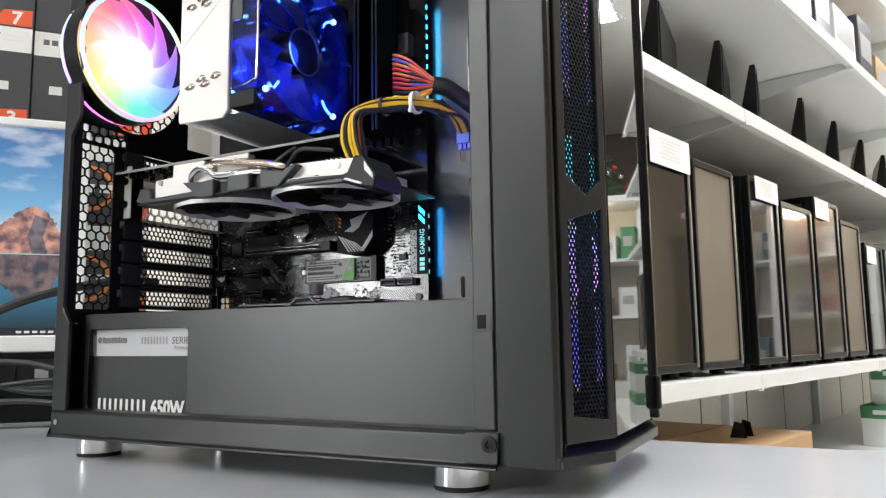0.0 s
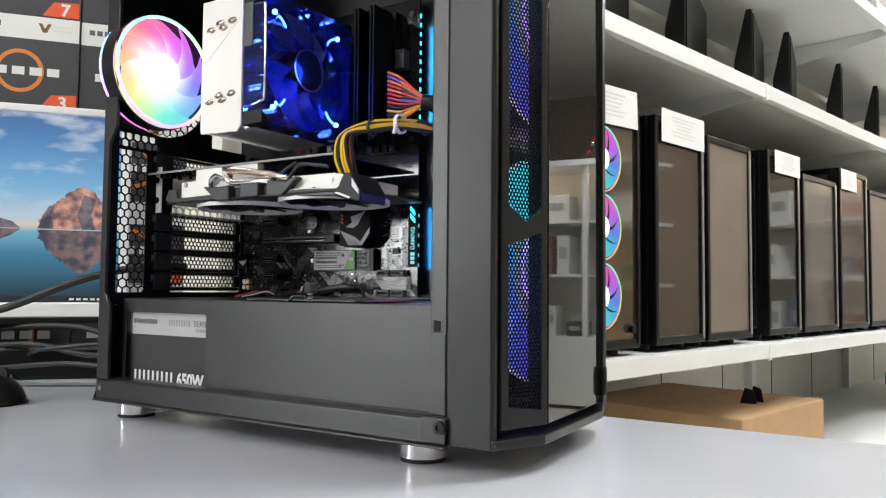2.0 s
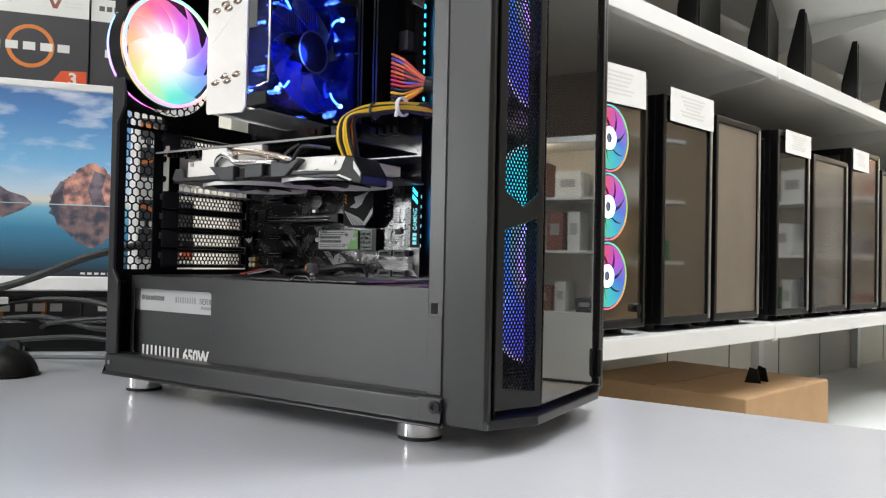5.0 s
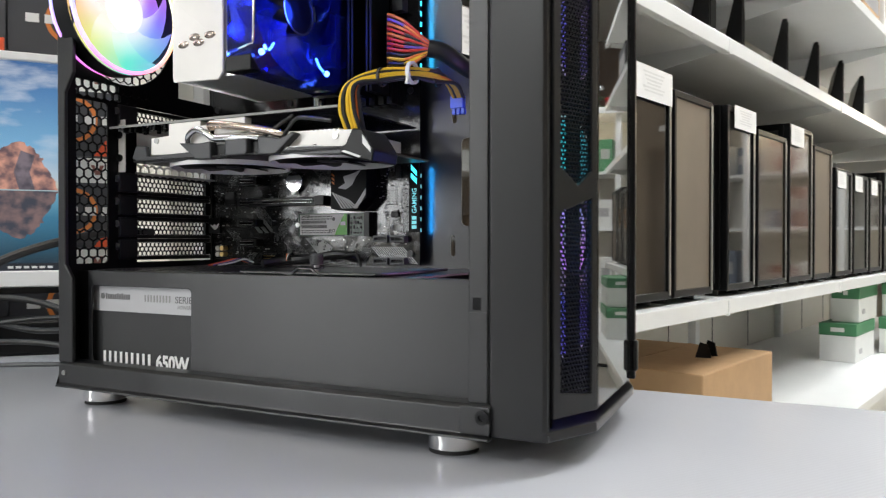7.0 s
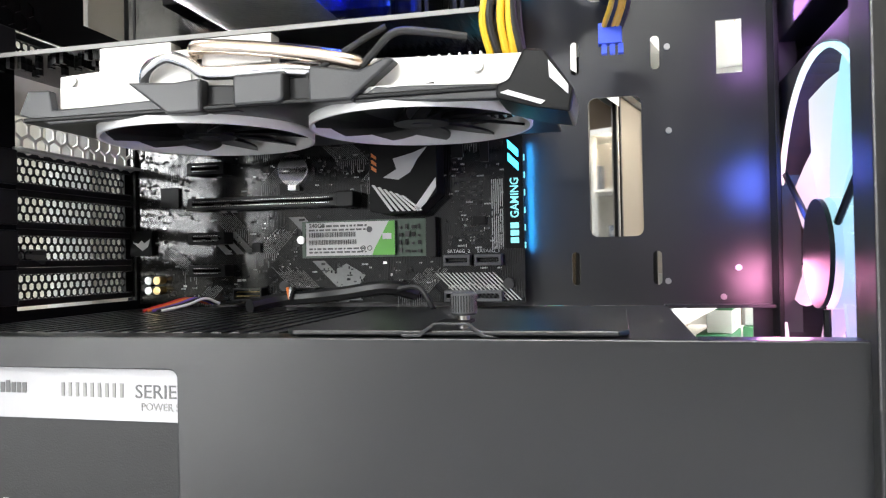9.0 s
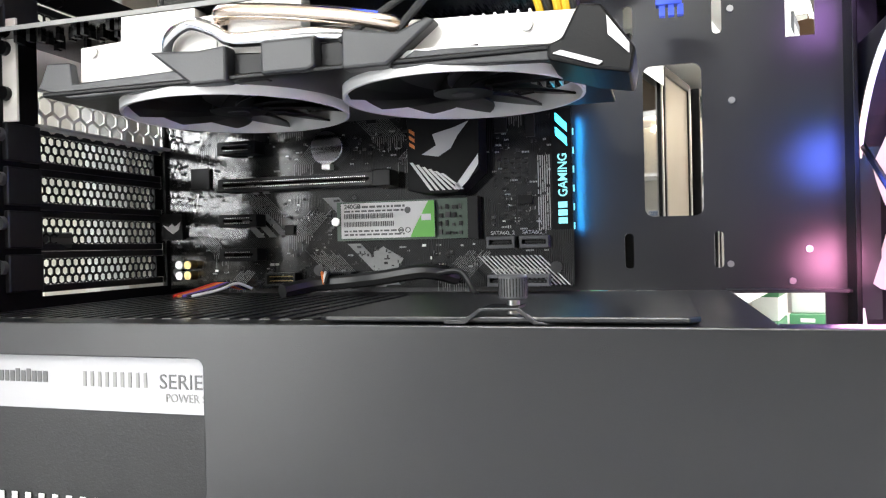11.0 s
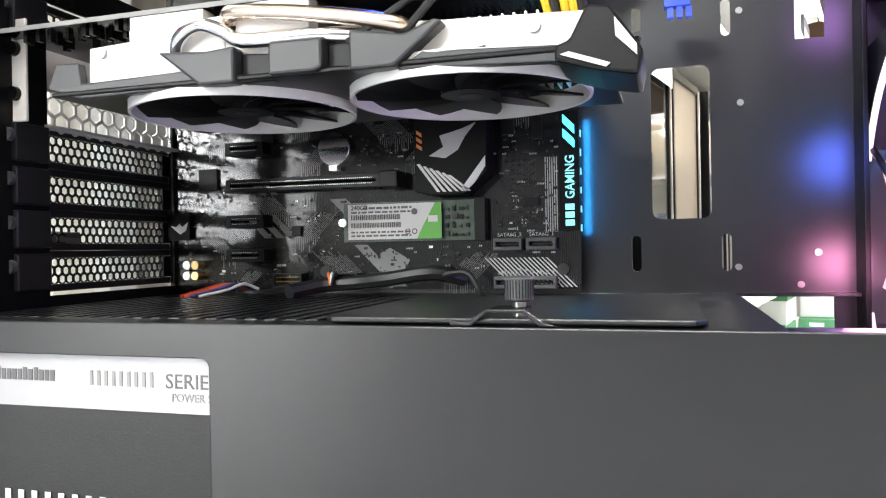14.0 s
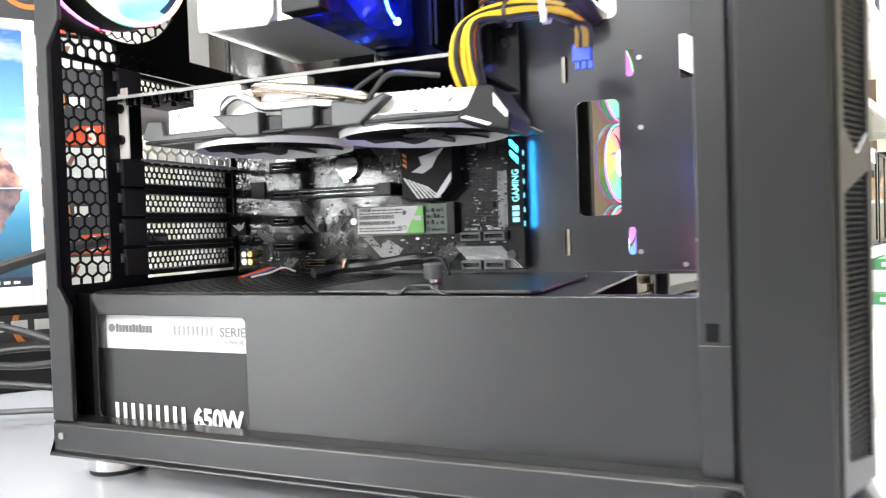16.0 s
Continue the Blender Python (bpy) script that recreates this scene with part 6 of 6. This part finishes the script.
def price_tag(a0, a1, z0, z1, tilt=0.0, out=FR + 0.004):
    mid = (a0 + a1) / 2
    M = SHELF @ Matrix.Translation((out, mid, (z0 + z1) / 2)) @ Matrix.Rotation(radians(tilt), 4, "X")
    t = new("price_tag")
    t.matrix_basis = M
    ORIGIN[t.name] = M.inverted()
    tagged(t, "white printed price sheet taped to a case front", "price tag", "price tags")
    w, h = (a1 - a0) / 2, (z1 - z0) / 2
    part("sheet", box(-0.0006, 0.0, -w, w, -h, h), paper, t, local=True)
    for k in range(6):
        e = 0.55 - 0.07 * ((k * 5) % 4)
        part("print_line", box(0.0001, 0.0004, -w * e, w * e, h * (0.62 - 0.22 * k) - 0.0016, h * (0.62 - 0.22 * k) + 0.0016), tag_print, t, local=True)


for tag in ((-0.700, -0.520, 0.424, 0.494, 2), (-0.432, -0.258, 0.420, 0.486, 0), (0.105, 0.262, 0.420, 0.476, 0), (0.570, 0.700, 0.425, 0.484, 0), (1.110, 1.230, 0.330, 0.388, 0), (1.372, 1.490, 0.330, 0.388, 0), (1.648, 1.760, 0.330, 0.388, 0), (1.93, 2.05, 0.37, 0.43, 0), (-0.98, -0.84, 0.40, 0.465, 0)):
    price_tag(*tag)


def shelf_monitor(a, z, w=0.34, h=0.27, out=-0.25):
    p = SHELF @ Vector((out, a, z))
    M = pose(p.x, p.y, z, 0, 0, 94)
    t = thing("monitor", tuple(p), "dark flat monitor standing edge-on on the shelf", "monitor", "monitors on the shelf", turn=94)
    prof = [(-0.012, 0.030), (0.016, 0.030), (0.040, 0.08), (0.036, 0.18), (0.004, 0.055 + h), (-0.012, 0.055 + h)]
    part("housing", on(M, prism(prof, -w / 2, w / 2, "yz")), black_plastic, t, bevel=0.003)
    part("screen", on(M, box(-w / 2 + 0.012, w / 2 - 0.012, -0.016, -0.0135, 0.075, 0.045 + h)), black_plastic, t)
    part("stand_neck", on(M, box(-0.03, 0.03, 0.014, 0.040, 0.008, 0.14)), black_plastic, t, bevel=0.002)
    part("stand_foot", on(M, prism(round_rect(-0.11, 0.11, -0.07, 0.09, 0.03), 0.0, 0.008, "xy")), black_plastic, t, bevel=0.002)


for a in (-0.72, -0.29, 0.12, 0.51, 0.78, 1.24, 1.65, 2.05, 2.45):
    shelf_monitor(a, 0.612)


def carton(name, x0, x1, a0, a1, z0, z1, material, label, band=None, group="boxes on the shelf"):
    t = thing(name, tuple(SHELF @ Vector(((x0 + x1) / 2, (a0 + a1) / 2, z0))), label, "box", group, turn=-14)
    part("carton", sbox(x0, x1, a0, a1, z0, z1), material, t, bevel=0.003)
    if band:
        part("lid", sbox(x0 - 0.002, x1 + 0.002, a0 - 0.002, a1 + 0.002, z1 - 0.045, z1 + 0.002), band, t, "green printed lid band", bevel=0.002)
        part("lid_print", sbox(x0 + 0.04, x1 - 0.04, a0 - 0.0032, a0 - 0.0022, z1 - 0.030, z1 - 0.014), white_card, t)
        part("print_line", sbox(x1 + 0.0004, x1 + 0.001, a0 + 0.05, a0 + 0.10, z0 + 0.03, z0 + 0.05), silver_print, t)
    else:
        part("front_print", sbox(x1 + 0.0002, x1 + 0.0008, a0 + 0.02, a1 - 0.02, z0 + (z1 - z0) * 0.35, z0 + (z1 - z0) * 0.75), silver_print, t)
    return t


PL = -0.32
cb = thing("cardboard_box", tuple(SHELF @ Vector((-0.24, 0.18, PL))), "brown cardboard box with loose flaps under the shelf", "box", turn=-14)
part("carton", sbox(-0.48, -0.022, -0.10, 0.390, PL, -0.157), card, cb, bevel=0.004)
part("lid_seam", sbox(-0.255, -0.245, -0.098, 0.388, -0.1569, -0.1555), card, cb)
for k, a in enumerate((0.15, 0.20)):
    b = on(SHELF @ pose(-0.12, a, -0.1575, 0, 0, 20 - 30 * k), prism([(-0.02, 0.0), (0.02, 0.0), (0.012, 0.035), (-0.008, 0.040)], -0.002, 0.002, "xz"))
    part("black_clip", b, black_plastic, cb)
for i, (x0, x1, a0, a1, z0, z1) in enumerate(((-0.160, -0.032, 1.42, 1.74, PL, PL + 0.146), (-0.026, 0.108, 1.80, 2.14, PL, PL + 0.146), (-0.130, -0.034, 1.48, 1.80, PL + 0.149, PL + 0.285), (-0.026, 0.100, 1.86, 2.20, PL + 0.149, PL + 0.285))):
    carton("paper_box", x0, x1, a0, a1, z0, z1, white_card, "white box with a green lid band on the bench", green_card, "green-lidded boxes")
tops = [(-0.30, -0.05, 1.02, 0.24, blue_card), (0.02, 0.20, 1.02, 0.16, blue_card), (0.24, 0.40, 1.02, 0.26, box_print), (0.44, 0.70, 1.02, 0.13, box_print), (0.74, 0.90, 1.02, 0.22, box_print), (0.95, 1.20, 1.02, 0.18, white_card), (1.26, 1.45, 1.02, 0.24, box_print), (1.5, 1.8, 1.02, 0.15, card), (1.9, 2.15, 1.02, 0.22, white_card), (2.3, 2.6, 1.02, 0.2, box_print),
        (0.6, 0.9, 1.422, 0.14, box_print), (1.0, 1.3, 1.422, 0.2, card), (1.4, 1.75, 1.422, 0.16, white_card), (1.9, 2.2, 1.422, 0.2, box_print)]
for a0, a1, z, h, m in tops:
    carton("product_box", -0.30, -0.03, a0, a1, z, z + h, m, {"blue_card": "blue", "white_card": "white", "charcoal_card": "charcoal", "brown_cardboard": "brown"}[m.name] + " product box on a high shelf")

# ---- far end of the shop ----
cab = thing("display_cabinet", (1.95, 5.1, FLOOR), "white display cabinet with open shelves at the shop's end", "cabinet")
part("base", box(1.20, 3.3, 4.90, 5.35, FLOOR + 0.03, -0.22), shelf_paint, cab, bevel=0.004)
part("plinth", box(1.22, 3.28, 4.94, 5.33, FLOOR, FLOOR + 0.03), black_plastic, cab)
part("back", box(1.20, 3.3, 5.30, 5.35, -0.22, 1.04), wall_paint, cab)
for z in (0.22, 0.62):
    part("shelf", box(1.24, 3.26, 4.92, 5.30, z, z + 0.02), shelf_paint, cab)
part("top", box(1.10, 3.35, 4.86, 5.37, 1.04, 1.085), shelf_paint, cab, bevel=0.004)
for x in (1.20, 1.88, 2.58, 3.26):
    part("post", box(x, x + 0.04, 4.90, 4.95, -0.22, 1.04), shelf_paint, cab)
for x in (1.55, 2.35):
    bl = thing("cabinet_lamp", (x, 4.93, 1.04), "small warm round lamp under the cabinet's top", "lamp", "cabinet lamps")
    part("socket", cyl((x, 4.93, 1.0195), 0.030, 0.020, "z", 20), shelf_paint, bl, smooth=True)
    b = bmesh.new()
    bmesh.ops.create_uvsphere(b, u_segments=16, v_segments=10, radius=0.028, matrix=Matrix.Translation((x, 4.93, 0.998)))
    part("bulb", b, bulb_glow, bl, "glowing warm bulb", smooth=True)
    point("cabinet_lamp_light", (x, 4.90, 0.955), 7, (1.0, 0.85, 0.62), 0.03)
i = 0
for z in (-0.22, 0.24, 0.64):
    x = 1.27
    while x < 3.1:
        w, h = rng.uniform(0.05, 0.20), rng.uniform(0.10, 0.30)
        if not any(p - w - 0.01 < x < p + 0.05 for p in (1.88, 2.58)):
            m = (white_card, card, box_print, white_card, red_card, blue_card, white_card, green_card)[i % 8]
            t = thing("product_box", (x + w / 2, 5.1, z), {"white_card": "white", "charcoal_card": "charcoal", "red_card": "red", "blue_card": "blue", "brown_cardboard": "brown", "green_card": "green"}[m.name] + " product box on the display cabinet", "box", "boxes on the cabinet")
            part("carton", box(x, x + w, 4.97, 5.2, z, z + h), m, t, bevel=0.003)
            part("front_print", box(x + w * 0.2, x + w * 0.8, 4.968, 4.9695, z + h * 0.4, z + h * 0.7), silver_print, t)
            i += 1
        x += w + rng.uniform(0.02, 0.14)
tree = thing("christmas_tree", (1.62, 5.1, 1.085), "small green fir tree with red and silver baubles on the cabinet", "tree")
part("trunk", cyl((1.62, 5.1, 1.085), 0.02, 0.62, "z", 10, r2=0.006), card, tree)
b = bmesh.new()
for k in range(4200):
    f = rng.random() ** 0.8
    r = (0.30 * (1 - f) + 0.02) * (0.75 + 0.25 * math.sin(f * 40)) * rng.uniform(0.25, 1.0) ** 0.6
    t = rng.uniform(0, 6.283)
    c = Vector((1.62 + r * math.cos(t), 5.1 + r * math.sin(t), 1.13 + 0.60 * f - r * 0.15))
    d = Vector((math.cos(t), math.sin(t), rng.uniform(-0.5, 0.3))).normalized() * rng.uniform(0.02, 0.05)
    s = (d.cross(Vector((0, 0, 1))).normalized() + Vector((0, 0, rng.uniform(-1, 1)))).normalized() * 0.010
    v = [b.verts.new(q) for q in (c - s, c + s, c + d)]
    b.faces.new(v)
part("crown", b, leaf_green, tree, "dense green needles")["kind"] = "stuff"
for k in range(26):
    f = rng.random()
    r = 0.29 * (1 - f) + 0.03
    t = rng.uniform(2.6, 6.8)
    b = bmesh.new()
    bmesh.ops.create_uvsphere(b, u_segments=12, v_segments=8, radius=0.020, matrix=Matrix.Translation((1.62 + r * math.cos(t), 5.1 + r * math.sin(t), 1.12 + 0.58 * f)))
    part("bauble", b, red_ball if k % 2 else silver_ball, tree, "red bauble" if k % 2 else "silver bauble", smooth=True)

# shelves on the wall across the aisle
east = thing("wall_shelving", (3.45, 1.0, FLOOR), "white wall shelving with boxes across the aisle", "shelving")
for z in (-0.3, 0.15, 0.6, 1.05):
    part("shelf", box(3.28, 3.60, -2.0, 4.2, z, z + 0.025), shelf_paint, east)
for y in (-2.0, 0.0, 2.0, 4.18):
    part("post", box(3.57, 3.60, y, y + 0.03, FLOOR, 1.5), shelf_paint, east)
for z in (-0.275, 0.175, 0.625):
    y = -1.9
    while y < 4.0:
        w, h = rng.uniform(0.10, 0.32), rng.uniform(0.12, 0.34)
        m = (white_card, box_print, card, white_card, card, green_card, white_card)[i % 7]
        t = thing("product_box", (3.44, y + w / 2, z), {"white_card": "white", "charcoal_card": "charcoal", "red_card": "red", "blue_card": "blue", "brown_cardboard": "brown", "green_card": "green"}[m.name] + " product box on the wall shelving", "box", "boxes across the aisle")
        part("carton", box(3.32, 3.54, y, y + w, z, z + h), m, t, bevel=0.003)
        i += 1
        y += w + rng.uniform(0.03, 0.35)

# ---- floor tiles ----
b = box(-0.2985, 0.2985, -0.2985, 0.2985, -0.006, 0.0)
tile_me = bpy.data.meshes.new("tile")
b.to_mesh(tile_me)
b.free()
tile_me.materials.append(floor_tile)
for i in range(11):
    for j in range(22):
        t = new("tile", tile_me)
        t.parent = floor_ob
        t.location = (-2.70 + i * 0.6, -5.84 + j * 0.6, FLOOR)
